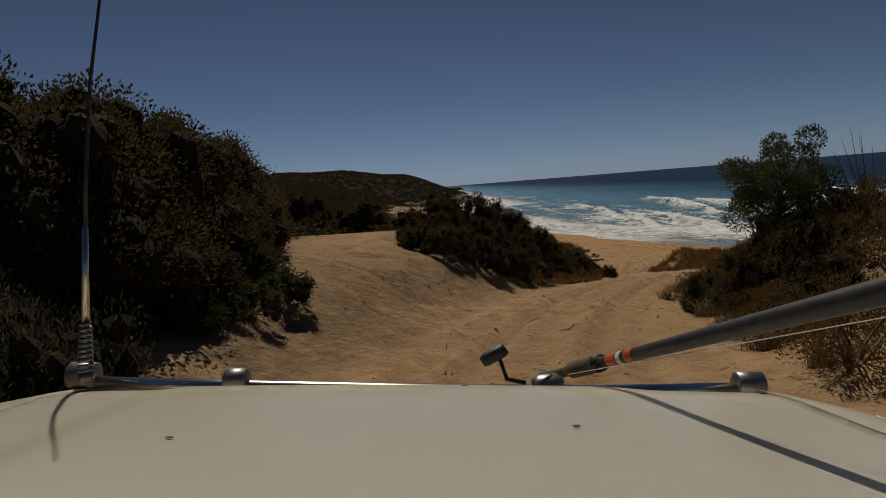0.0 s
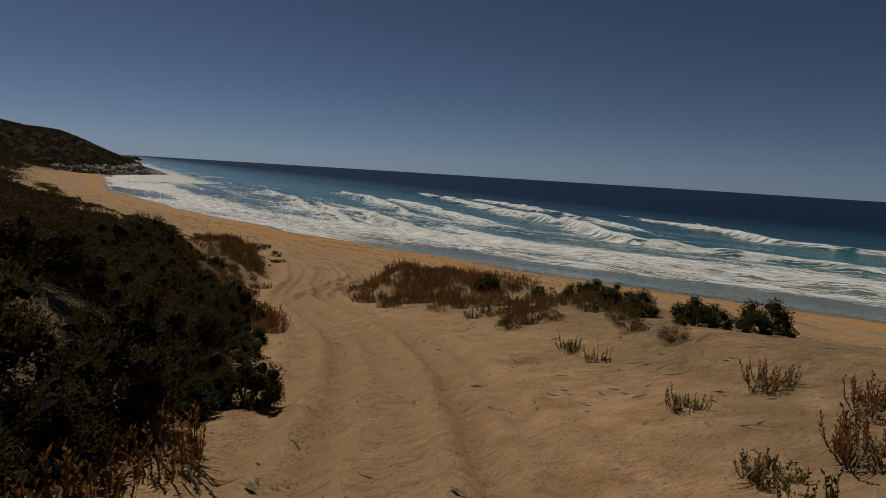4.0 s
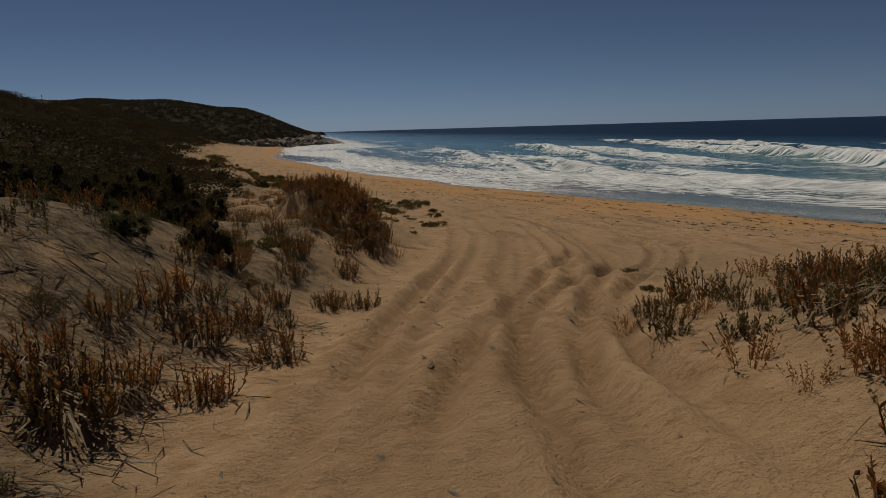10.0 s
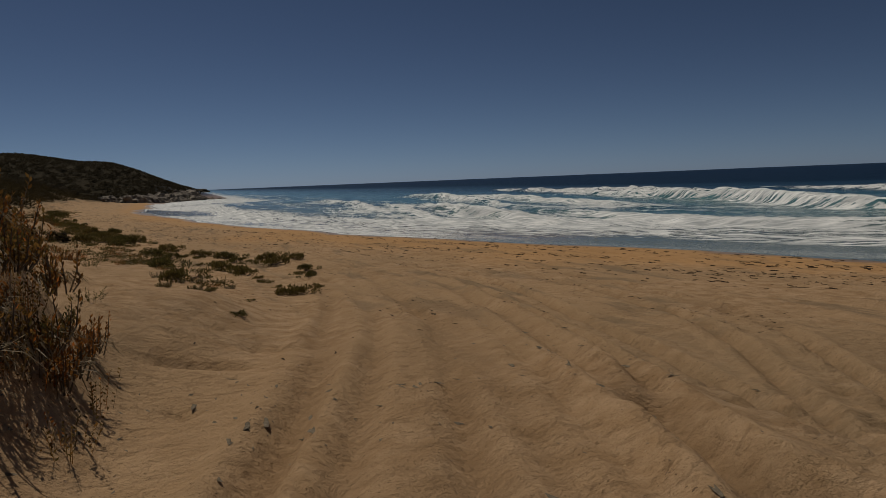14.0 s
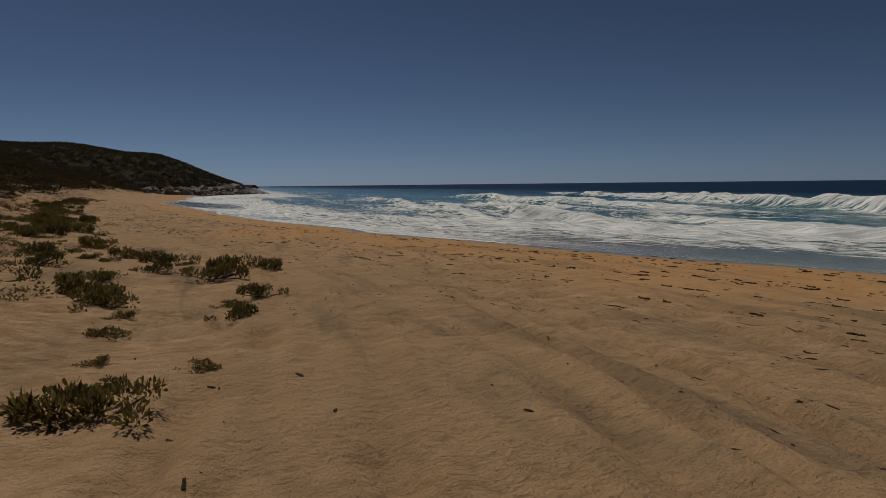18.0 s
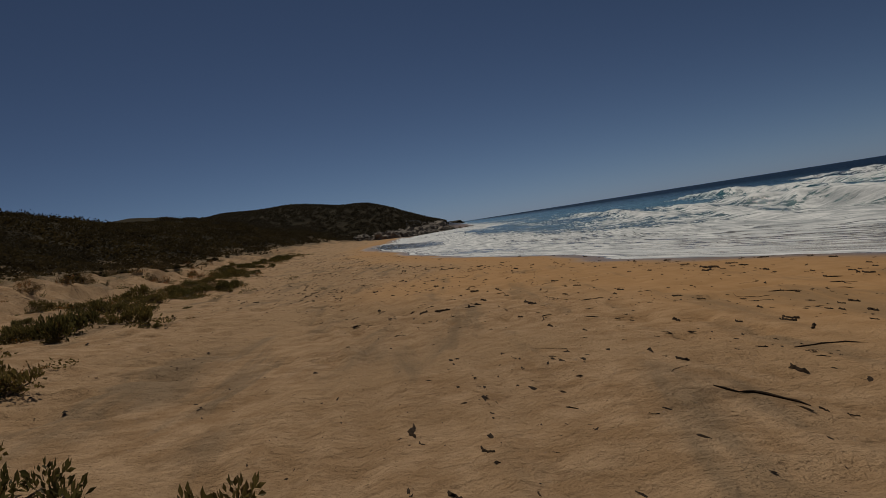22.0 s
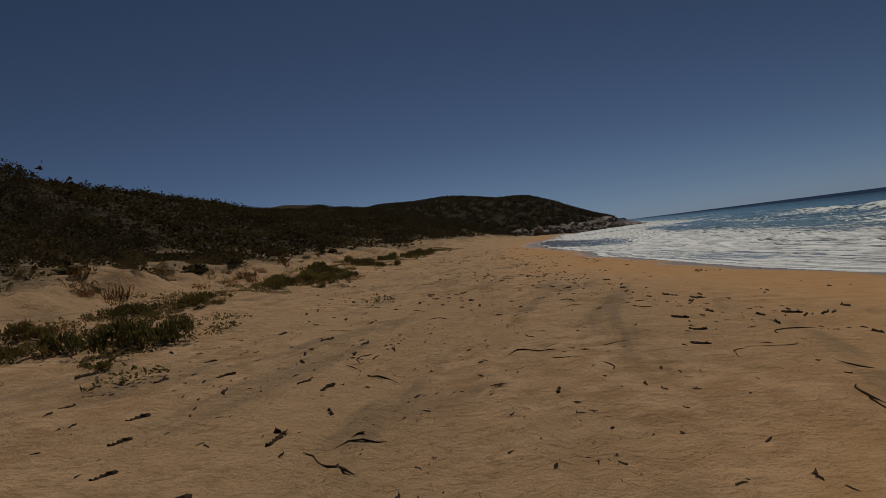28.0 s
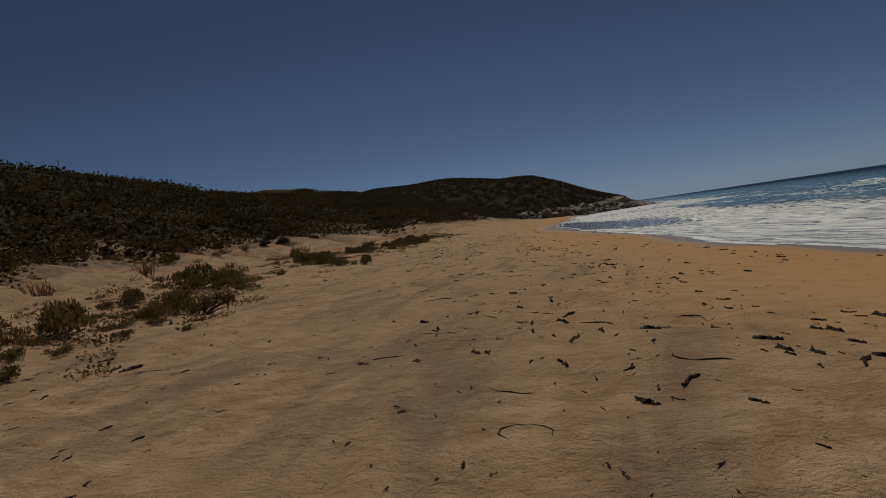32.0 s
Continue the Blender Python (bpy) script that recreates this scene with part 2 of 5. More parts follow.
# ---- the lie of the land ----
def curve(pairs):
    """A smooth line through (a, b) pairs, for numbers and arrays."""
    ax = np.array([p[0] for p in pairs], float)
    bx = np.array([p[1] for p in pairs], float)
    fine = np.linspace(ax[0], ax[-1], 900)
    vals = np.interp(fine, ax, bx)
    width = max(3, int(900 * 0.012))
    pad = np.pad(vals, width, mode="edge")
    pad[:width] = vals[0] - (vals[1:width + 1][::-1] - vals[0])
    pad[-width:] = vals[-1] - (vals[-width - 1:-1][::-1] - vals[-1])
    soft = np.convolve(pad, np.ones(2 * width + 1) / (2 * width + 1), mode="valid")
    return lambda a: np.interp(a, fine, soft)


def lattice(seed):
    return np.random.RandomState(seed).rand(256, 256)


LATTICES = [lattice(s) for s in range(6)]


def fuzz(x, y, size, seed=0):
    """Smooth value noise from -1 to 1 with features of the given size in metres."""
    x, y = np.asarray(x, float) / size + 37.3 * seed, np.asarray(y, float) / size + 11.7 * seed
    ix, iy = np.floor(x).astype(int), np.floor(y).astype(int)
    fx, fy = x - ix, y - iy
    fx, fy = fx * fx * (3 - 2 * fx), fy * fy * (3 - 2 * fy)
    g = LATTICES[seed % 6]
    a, b = g[ix & 255, iy & 255], g[(ix + 1) & 255, iy & 255]
    c, d = g[ix & 255, (iy + 1) & 255], g[(ix + 1) & 255, (iy + 1) & 255]
    return (a + (b - a) * fx) * (1 - fy) * 2 - 1 + (c + (d - c) * fx) * fy * 2


def ramp(v, a, b):
    k = np.clip((np.asarray(v, float) - a) / (b - a), 0, 1)
    return k * k * (3 - 2 * k)


def bump(x, y, cx, cy, rx, ry, turn=0.0):
    c, s = math.cos(radians(turn)), math.sin(radians(turn))
    u, v = (x - cx) * c + (y - cy) * s, -(x - cx) * s + (y - cy) * c
    return np.exp(-(u / rx) ** 2 - (v / ry) ** 2)


# the track: where it runs and how high, by y
track_x = curve([(-40, -1), (0, 0), (5, .6), (9.4, 1.7), (13.7, 3.5), (19.4, 6.3), (23, 8.1), (27.5, 9.8), (33.3, 11.1), (38.5, 12), (43.4, 13.1), (48.3, 14.5), (53, 16), (60.6, 18.9), (68, 21), (74.7, 22), (84, 22.4), (92.5, 22), (99, 20.8), (108.7, 18.7), (118, 16.3), (128, 14), (160, 8), (220, 2), (400, -4)])
track_z = curve([(-40, 11.6), (0, 10.95), (8, 10.3), (15.5, 9.7), (23, 8.6), (33, 6.95), (43, 5.25), (50, 4.3), (55, 3.75), (61, 3.1), (70, 2.35), (80, 1.85), (97, 1.35), (110, 1.3), (130, 1.15), (160, 1.1), (400, 1.1)])
# the waterline, and the foot of the dunes, by y
shore_x = curve([(-400, 260), (-50, 125), (20, 90), (65, 62), (80, 52), (105, 41), (130, 30), (150, 25), (180, 19), (220, 14), (300, 11), (390, 10), (700, 10)])
foot_x = curve([(-100, 60), (0, 40), (40, 26), (50, 20), (58, 13.5), (75, 12.5), (100, 9), (113, 6.5), (127, 3.5), (143, -.5), (157, -4), (200, -10), (300, -14), (700, -14)])
beach_z = curve([(-160, -8), (-60, -3.5), (-20, -1.5), (0, 0.05), (4, .45), (9, .95), (16, 1.15), (24, 1.4), (30, 1.75), (46, 2.6), (60, 3.2), (100, 4.5), (300, 5)])
dune_z = curve([(-300, 0), (0, 0), (1.0, .14), (1.9, 1.0), (4.6, 1.5), (9, 2.6), (20, 5.7), (45, 12.6), (90, 17.5), (200, 22), (600, 24)])
head_z = curve([(-60, -9), (-12, -1), (0, 2), (14, 7.5), (40, 18.5), (55, 22), (75, 25), (100, 28), (130, 29), (250, 33), (600, 36)])


def rut_lines(x, y):
    dx = x - track_x(y)
    wander = .35 * fuzz(x * 0, y, 9, 1)
    fade = (1 - .6 * ramp(y, 58, 70)) * (1 - ramp(y, 126, 150))
    for off, deep in ((0, .10), (.5, .06), (-.65, .06)):
        for side in (-.78, .78):
            yield dx - off - wander - side, deep * fade
    near = ramp(y, 41, 48) * (1 - ramp(y, 66, 78))
    for off, deep in ((-1.35, .08), (.5, .09), (2.1, .08)):
        yield dx - off - .45 * fuzz(y + 40 * off, y * 0 + off, 8, 2), deep * near
    # older tracks that swing out over the flat
    swing = ramp(y, 42, 47) * (1 - ramp(y, 70, 84))
    for off, out, turn_y, deep in ((-.4, 3.4, 54, .11), (1.2, 3.4, 54, .12), (.6, 6.6, 57, .10), (2.2, 6.6, 57, .11)):
        yield dx - off - out * ramp(y, turn_y - 11, turn_y + 9) - .35 * fuzz(y + 9 * out, y * 0 + out, 6, 3), deep * swing


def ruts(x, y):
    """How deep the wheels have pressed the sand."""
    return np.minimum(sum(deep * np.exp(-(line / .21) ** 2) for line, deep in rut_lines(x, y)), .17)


def ridges(x, y):
    return np.minimum(sum(.6 * deep * np.exp(-((np.abs(line) - .38) / .15) ** 2) for line, deep in rut_lines(x, y)), .11)


def prints(x, y):
    """Footprints and scuffs over the upper beach, from 0 to 1."""
    s, dx = shore_x(y) - x, x - track_x(y)
    spots = np.maximum(ramp(fuzz(x, y, .55, 4), .42, .85), ramp(fuzz(x * 1.0, y * 1.6, .9, 5), .5, .85))
    clear = ramp(np.abs(dx), 1.2, 3.0) * (1 - ramp(y, 60, 75)) + ramp(y, 60, 75)
    return spots * ramp(fuzz(x, y, 4, 5), -.45, .3) * ramp(s, 9, 15) * (1 - ramp(foot_x(y) - x, 5, 9) * ramp(y, 55, 65)) * clear


def land(x, y):
    """The height of the ground."""
    x, y = np.asarray(x, float), np.asarray(y, float)
    s = shore_x(y) - x
    dx = x - track_x(y)
    beach = beach_z(s) + .05 * fuzz(x, y, 7, 1)
    d = foot_x(y) - x + 1.3 * fuzz(x, y, 6, 2) + .5 * fuzz(x, y, 2.2, 3)
    low = beach + dune_z(d) * (1 + .12 * fuzz(x, y, 25, 4)) + ramp(d, 2, 14) * .7 * fuzz(x, y, 7, 5) + ramp(d, 30, 80) * 2.2 * fuzz(x, y, 30, 2)
    low = low + .35 * ramp(d, .7, 1.4) * (1 - ramp(d, 3.5, 9)) * ramp(fuzz(x, y, 8, 4), -.7, .1)
    rough = np.exp(-((d - 2.5) / 3.2) ** 2)
    low = low + rough * (.42 * fuzz(x, y, 3.1, 1) - .30 * np.abs(fuzz(x, y, 1.9, 3)) + .16 * fuzz(x, y, .8, 4) + .1) - .22 * np.exp(-((d - 1.7) / .7) ** 2) * np.abs(fuzz(x * .25, y, .75, 5))
    # beside the track through the dunes
    left = np.clip(-dx - 2.6, 0, None)
    right = np.clip(dx - 2.4, 0, None)
    bank = track_z(y) + 5.5 * (1 - np.exp(-left * .05)) + .1 * np.clip(left - 25, 0, 200) * .5
    crest = 1 - ramp(y, 14, 20) * (1 - ramp(y, 33, 39))
    bank = bank + (.03 + .09 * crest) * np.clip(right, 0, 6) - .55 * np.clip(right - 5 - 2 * crest, 0, None)
    bank = bank + .45 * fuzz(x, y, 6, 3) * ramp(left + right, .6, 4)
    high = np.maximum(beach, bank)
    soft = ramp(y + .25 * (x - 15), 47, 63)
    h = high + (low - high) * soft
    # mounds of blown sand under the plants
    h = h + .75 * bump(x, y, .2, 20, 3.6, 4.2, 20) + .5 * bump(x, y, -3, 13, 5, 6)
    h = h + .9 * bump(x, y, 8.2, 15.2, 3.2, 4.5, -20) + .9 * bump(x, y, 6.6, 7.5, 2.4, 4.5) + 1.0 * bump(x, y, 3.2, 27, 2.8, 5.5, 18)
    h = h + 1.12 * bump(x, y, 17.3, 42.6, 2.6, 3.8, 35) + .9 * bump(x, y, 8.2, 49.5, 2.2, 5.5, -20) + .7 * bump(x, y, 7.6, 45.0, 2.0, 5.5, -14) + .4 * bump(x, y, 12.0, 57.6, 1.7, 2.6, -20)
    h = h + .5 * bump(x, y, 15.5, 66.5, 2.2, 3.2, -15)
    h = h + 3.4 * bump(x, y, -30, 148, 9, 9)
    # the last knob of the bank, steep towards the track
    knob = ((x - 14.15 + .27 * (y - 58.5) + .3 * fuzz(x, y, 1.4, 2)) / 1.08) ** 2 + ((y - 61.2 + .4 * fuzz(x, y, 1.6, 3)) / 4.2) ** 2
    h = h + 1.4 * np.exp(-knob ** 1.7) * (1 + .12 * fuzz(x, y, 1.0, 1)) + .55 * bump(x, y, 11.4, 64.5, 2.0, 3.0, 10)
    # the track itself, kept clear
    on = (1 - ramp(np.abs(dx), 1.9, 4.6)) * (1 - ramp(y, 96, 112))
    h = h + (track_z(y) - h) * on
    # wheel ruts, footprints and hummocks
    h = h + (1.1 * ridges(x, y) - 1.5 * ruts(x, y)) + .05 * fuzz(x, y, 1.1, 2) * ramp(s, 10, 16)
    h = h - .12 * prints(x, y)
    # the headland that closes the bay
    ex, ey = -.9, .436
    a = (x - 25) * ex + (y - 408) * ey
    b = (x - 25) * ey - (y - 408) * ex
    head = head_z(a + 3 * fuzz(x, y, 14, 1)) * np.exp(-(b / 75) ** 2) + ramp(a, 5, 40) * 1.2 * fuzz(x, y, 24, 5) - 9 * (1 - np.exp(-(b / 75) ** 2))
    h = np.where(y > 250, np.maximum(h, head), h)
    return h


# ---- building blocks ----
def sheet(name, X, Y, Z, material, **fields):
    """One smooth sheet over a grid of places, with named fields on its points."""
    n, k = X.shape
    me = bpy.data.meshes.new(name)
    me.vertices.add(n * k)
    me.vertices.foreach_set("co", np.stack([X, Y, Z], -1).astype(np.float32).ravel())
    a = (np.arange(n - 1)[:, None] * k + np.arange(k - 1)[None, :]).ravel()
    quads = np.stack([a, a + k, a + k + 1, a + 1], -1)
    me.loops.add(quads.size)
    me.loops.foreach_set("vertex_index", quads.ravel().astype(np.int32))
    me.polygons.add(len(quads))
    me.polygons.foreach_set("loop_start", np.arange(0, quads.size, 4, dtype=np.int32))
    me.polygons.foreach_set("use_smooth", np.ones(len(quads), bool))
    for key, values in fields.items():
        me.attributes.new(key, "FLOAT", "POINT").data.foreach_set("value", values.astype(np.float32).ravel())
    me.update()
    me.validate()
    me.materials.append(material)
    return new(name, me)


def solid(name, verts, faces, material, smooth=False):
    """A mesh from arrays of places and faces."""
    me = bpy.data.meshes.new(name)
    me.from_pydata(np.asarray(verts, float).tolist(), [], [list(f) for f in faces])
    if smooth:
        me.polygons.foreach_set("use_smooth", np.ones(len(me.polygons), bool))
    me.materials.append(material)
    me.update()
    return me


def part(name, bm, material, parent, label=""):
    """A bmesh, or a finished mesh, as one object under a thing or a part."""
    if isinstance(bm, bmesh.types.BMesh):
        me = bpy.data.meshes.new(name)
        bm.normal_update()
        bm.to_mesh(me)
        bm.free()
        me.materials.append(material)
    else:
        me = bm
    ob = new(name, me)
    ob.parent = parent
    if label:
        tagged(ob, label)
    return ob


def steps(*stops):
    """Values from stop to stop: (from, to, step), ..."""
    return np.unique(np.concatenate([np.arange(a, b, c) for a, b, c in stops] + [np.array([stops[-1][1]], float)]).round(4))


# ---- ground ----
gx = np.concatenate([-np.geomspace(4500, 100, 34), steps((-95, -40, 4), (-40, -14, .8), (-14, 8, .2), (8, 28, .16), (28, 66, .5), (66, 130, 3)), np.geomspace(140, 700, 14)])
gy = np.concatenate([-np.geomspace(4500, 40, 30), steps((-36, -6, 1.5), (-6, 40, .2), (40, 66, .16), (66, 150, .28), (150, 230, .8), (230, 520, 2.5)), np.geomspace(525, 4500, 24)])
X, Y = np.meshgrid(gx, gy, indexing="ij")
Z = land(X, Y)
inland = shore_x(Y) - X
behind = foot_x(Y) - X + 2 * fuzz(X, Y, 5, 1)
aside = np.abs(X - track_x(Y)) + 1.2 * fuzz(X, Y, 3, 2)
leftward = track_x(Y) - X
beside = ramp(aside, 2.3, 4.5) * np.where(leftward > 0, .9, .55) * (1 - ramp(-leftward, 9, 12)) * (Y > -60)
below = ramp(behind + .8 * fuzz(X, Y, 1.5, 4), 1.0, 5) * .85
lower = ramp(Y, 50, 70)
cover = beside * (1 - lower) + below * lower
cover = np.maximum(cover, ramp(leftward, 3.0, 4.6) * (1 - ramp(leftward, 9, 12)) * ramp(Y, 25, 30) * (1 - ramp(Y, 50, 56)) * .5)
cover = cover * (1 - bump(X, Y, -2.2, 18, 2.6, 8))
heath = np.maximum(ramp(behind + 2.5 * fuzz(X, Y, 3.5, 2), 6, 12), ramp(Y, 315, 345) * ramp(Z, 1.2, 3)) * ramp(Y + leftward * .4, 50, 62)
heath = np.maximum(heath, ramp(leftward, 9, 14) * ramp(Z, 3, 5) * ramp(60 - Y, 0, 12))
runup = 4.6 + 3.2 * np.exp(-((Y - 107) / 9) ** 2) + 1.5 * fuzz(Y * 0, Y, 15, 1) + .9 * np.abs(fuzz(Y * 0 + 5, Y, 6, 2)) + 3.0 * np.maximum(1 - ramp(Y, 93, 104), ramp(Y, 185, 196) * (1 - ramp(Y, 228, 245))) + 4.5 * (1 - ramp(Y, 70, 84))
soak = ramp(runup + 2.0 + 1.2 * fuzz(X, Y, 3, 3) - inland, 0, 2.2)
moist = ramp(20 - 9 * ramp(Y, 104, 122) + 2.5 * fuzz(X, Y * .5, 5, 3) - inland, -4, 4)
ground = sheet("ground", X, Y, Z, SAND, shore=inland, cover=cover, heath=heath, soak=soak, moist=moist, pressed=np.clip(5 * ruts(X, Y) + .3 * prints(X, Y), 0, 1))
tagged(ground, "tan and orange beach sand with wheel ruts and footprints", "sand ground", kind="structure")


# ---- sea ----
uu = np.concatenate([steps((-16, 6, .25), (6, 34, .4), (34, 110, .8), (110, 170, 3)), np.geomspace(176, 4300, 40)])
yy = np.concatenate([-np.geomspace(4300, 60, 36), steps((-55, 30, 2.5), (30, 260, .7), (260, 460, 1.6)), np.geomspace(466, 4600, 40)])
U, YS = np.meshgrid(uu, yy, indexing="ij")
XS = shore_x(YS) + U
height = .10 + .16 * fuzz(U, YS * .3, 7, 2) * ramp(U, 6, 25) + .35 * fuzz(U, YS * .25, 26, 3) * ramp(U, 30, 110)
# the wash over the sand: lacy in the shallows, thin in the deeper gully behind the first breaker
wide = 40 - 18 * ramp(YS, 95, 140)
froth = (.43 + .19 * ramp(YS, 100, 120)) * (1 - ramp(U, wide * .55, wide)) + .27 * ramp(U, 12, 24) * (1 - ramp(U, 50, 75)) + .13 * (1 - ramp(U, 60, 140))
froth = froth + (.15 * fuzz(U, YS * .14, 5, 4) + .13 * fuzz(U, YS * .2, 2.2, 5) + .08 * fuzz(U, YS * .5, 9, 1)) * (1 - ramp(U, 80, 140))
dry_gap = np.maximum(1 - ramp(YS, 93, 104), .55 * ramp(YS, 185, 196) * (1 - ramp(YS, 228, 245)))
# breaking crests: x at y = 100, drift with y, height, where each stands tallest, its reach, the width of its white water
for x0, drift_y, tall, mid, reach, wash in ((64, .06, .8, 88, 40, 15), (40, .14, .75, 205, 55, 14), (56, .05, 1.5, 142, 26, 9), (92, .27, 2.0, 128, 62, 9), (60, .22, 1.3, 215, 55, 10), (47, .10, .8, 158, 30, 12), (74, .2, 1.1, 178, 45, 11), (112, .27, 1.3, 190, 60, 8), (98, .25, 1.2, 240, 60, 7), (140, .3, 1.3, 120, 45, 6), (97, .0, .8, 10, 62, 4), (66, .0, .6, 25, 60, 15)):
    crest_x = np.where(YS > 100, x0 + drift_y * (YS - 100), shore_x(YS) + (x0 - float(shore_x(100))) + .05 * (YS - 100))
    line = XS - crest_x - 3.2 * fuzz(YS, YS * 0 + x0, 31, 2) - 1.0 * fuzz(YS, YS * 0 + x0, 7, 3)
    swell = tall * np.exp(-((YS - mid) / reach) ** 2) * (1 + .25 * fuzz(YS, YS * 0 + x0, 5, 4)) * ramp(U, 4, 14)
    height = height + swell * np.where(line < 0, np.exp(-(line / 1.1) ** 2), np.exp(-(line / 4.5) ** 2))
    ragged = np.clip(1.0 + .35 * fuzz(YS, YS * 0 + x0, 23, 5) + .25 * fuzz(U, YS, 2.6, 3), 0, 1)
    strong = ragged * np.minimum(1, swell / .5)
    tongue = np.where(line < .8, np.exp(-((line - .8) / 2.4) ** 2), np.exp(-((line - .8) / .9) ** 2))
    trail = np.where(line < .8, np.exp(-((line - .8) / wash) ** 2), np.exp(-((line - .8) / 2.5) ** 2))
    froth = np.maximum(froth, strong * np.maximum(tongue, (.66 + .12 * fuzz(U, YS * .3, 3, 1)) * trail))
# churned water stands in small lumps
height = height + .16 * np.clip(froth, 0, 1) * (fuzz(U, YS, 1.5, 1) + .8 * fuzz(U, YS, .9, 2)) * ramp(U, 3, 10)
froth = froth * (1 - .85 * dry_gap * (1 - ramp(U + 1.5 * fuzz(U, YS * .3, 4, 2), 3, 8)))
# the last thin film runs up the sand to a scalloped edge of foam
reach_up = 4.6 + 3.2 * np.exp(-((YS - 107) / 9) ** 2) + 1.5 * fuzz(YS * 0, YS, 15, 1) + .9 * np.abs(fuzz(YS * 0 + 5, YS, 6, 2)) + 3.0 * dry_gap + 4.5 * (1 - ramp(YS, 70, 84))
lap = U + reach_up
film = land(XS, YS) + .035 * ramp(lap, 0, .7) - .25 * ramp(-lap, 0, .7)
height = np.where((U < 7) & (YS < 330), film + (np.maximum(height, film) - film) * ramp(U, -2, 7), height)
froth = np.where(U < 8, np.maximum(froth * ramp(lap, .3, 1.5), (1 - .7 * dry_gap) * .98 * np.exp(-((lap - .55) / .5) ** 2)), froth)
inner = lap - 2.6 - 1.2 * fuzz(YS * 0 + 3, YS, 8, 4)
froth = np.where(U < 4, np.maximum(froth, .8 * np.exp(-(inner / .3) ** 2) * (1 - dry_gap)), froth)
froth = np.where(YS > 300, np.maximum(froth, .7 * ramp(U, 2, 6) * (1 - ramp(U, 30, 60))), froth)
sea = sheet("sea", XS, YS, height, SEA, off=np.clip(np.maximum(U, 15 * dry_gap), 0, 4000), out=np.clip(U + 2.5 * fuzz(XS, YS, 11, 4), -20, 400), foam=np.clip(froth, 0, 1))
tagged(sea, "blue-green ocean with white breaking surf and foam", "sea", kind="structure")


# ---- plants ----

def unit(v):
    return v / np.maximum(np.linalg.norm(v, axis=-1, keepdims=True), 1e-9)


def leaves(at, axis, length, width, r):
    """A four-cornered leaf at each place, along its axis, with a slight fold."""
    n = len(at)
    axis = unit(axis)
    side = unit(np.cross(axis, r.normal(size=(n, 3))))
    up = np.cross(side, axis)
    length, width = (length * (.65 + .7 * r.rand(n)))[:, None], (width * (.7 + .6 * r.rand(n)))[:, None]
    p = np.stack([at, at + axis * length * .45 + side * width * .5 + up * width * .15, at + axis * length, at + axis * length * .55 - side * width * .5 + up * width * .15], 1)
    return p.reshape(-1, 3), np.arange(4 * n).reshape(-1, 4)


def tubes(runs, sides=5):
    """Tapered tubes along runs of (places, radii)."""
    V, F, k = [], [], 0
    for pts, rad in runs:
        pts = np.asarray(pts, float)
        for i, p in enumerate(pts):
            d = unit(pts[min(i + 1, len(pts) - 1)] - pts[max(i - 1, 0)])
            a = unit(np.cross(d, (.3, .9, .1) if abs(d[2]) > .8 else (0, 0, 1)))
            b = np.cross(d, a)
            for j in range(sides):
                w = 2 * math.pi * j / sides
                V.append(p + rad[i] * (a * math.cos(w) + b * math.sin(w)))
        for i in range(len(pts) - 1):
            for j in range(sides):
                F.append((k + i * sides + j, k + i * sides + (j + 1) % sides, k + (i + 1) * sides + (j + 1) % sides, k + (i + 1) * sides + j))
        F.append(tuple(k + j for j in range(sides))[::-1])
        F.append(tuple(k + (len(pts) - 1) * sides + j for j in range(sides)))
        k += len(pts) * sides
    return V, F


def crown(r, centres, radii, count, length, width, lift=.35, loose=.55):
    """Leaves over a crown made of clumps."""
    pick = r.choice(len(centres), count, p=radii ** 2 / (radii ** 2).sum())
    way = r.normal(size=(count, 3))
    way[:, 2] += .35
    way = unit(way)
    at = centres[pick] + way * (radii[pick] * (.46 + .37 * r.rand(count)))[:, None]
    at[:, 2] = np.maximum(at[:, 2], .02)
    axis = way + loose * r.normal(size=(count, 3)) + np.array((0, 0, lift))
    return leaves(at, axis, length, width, r)


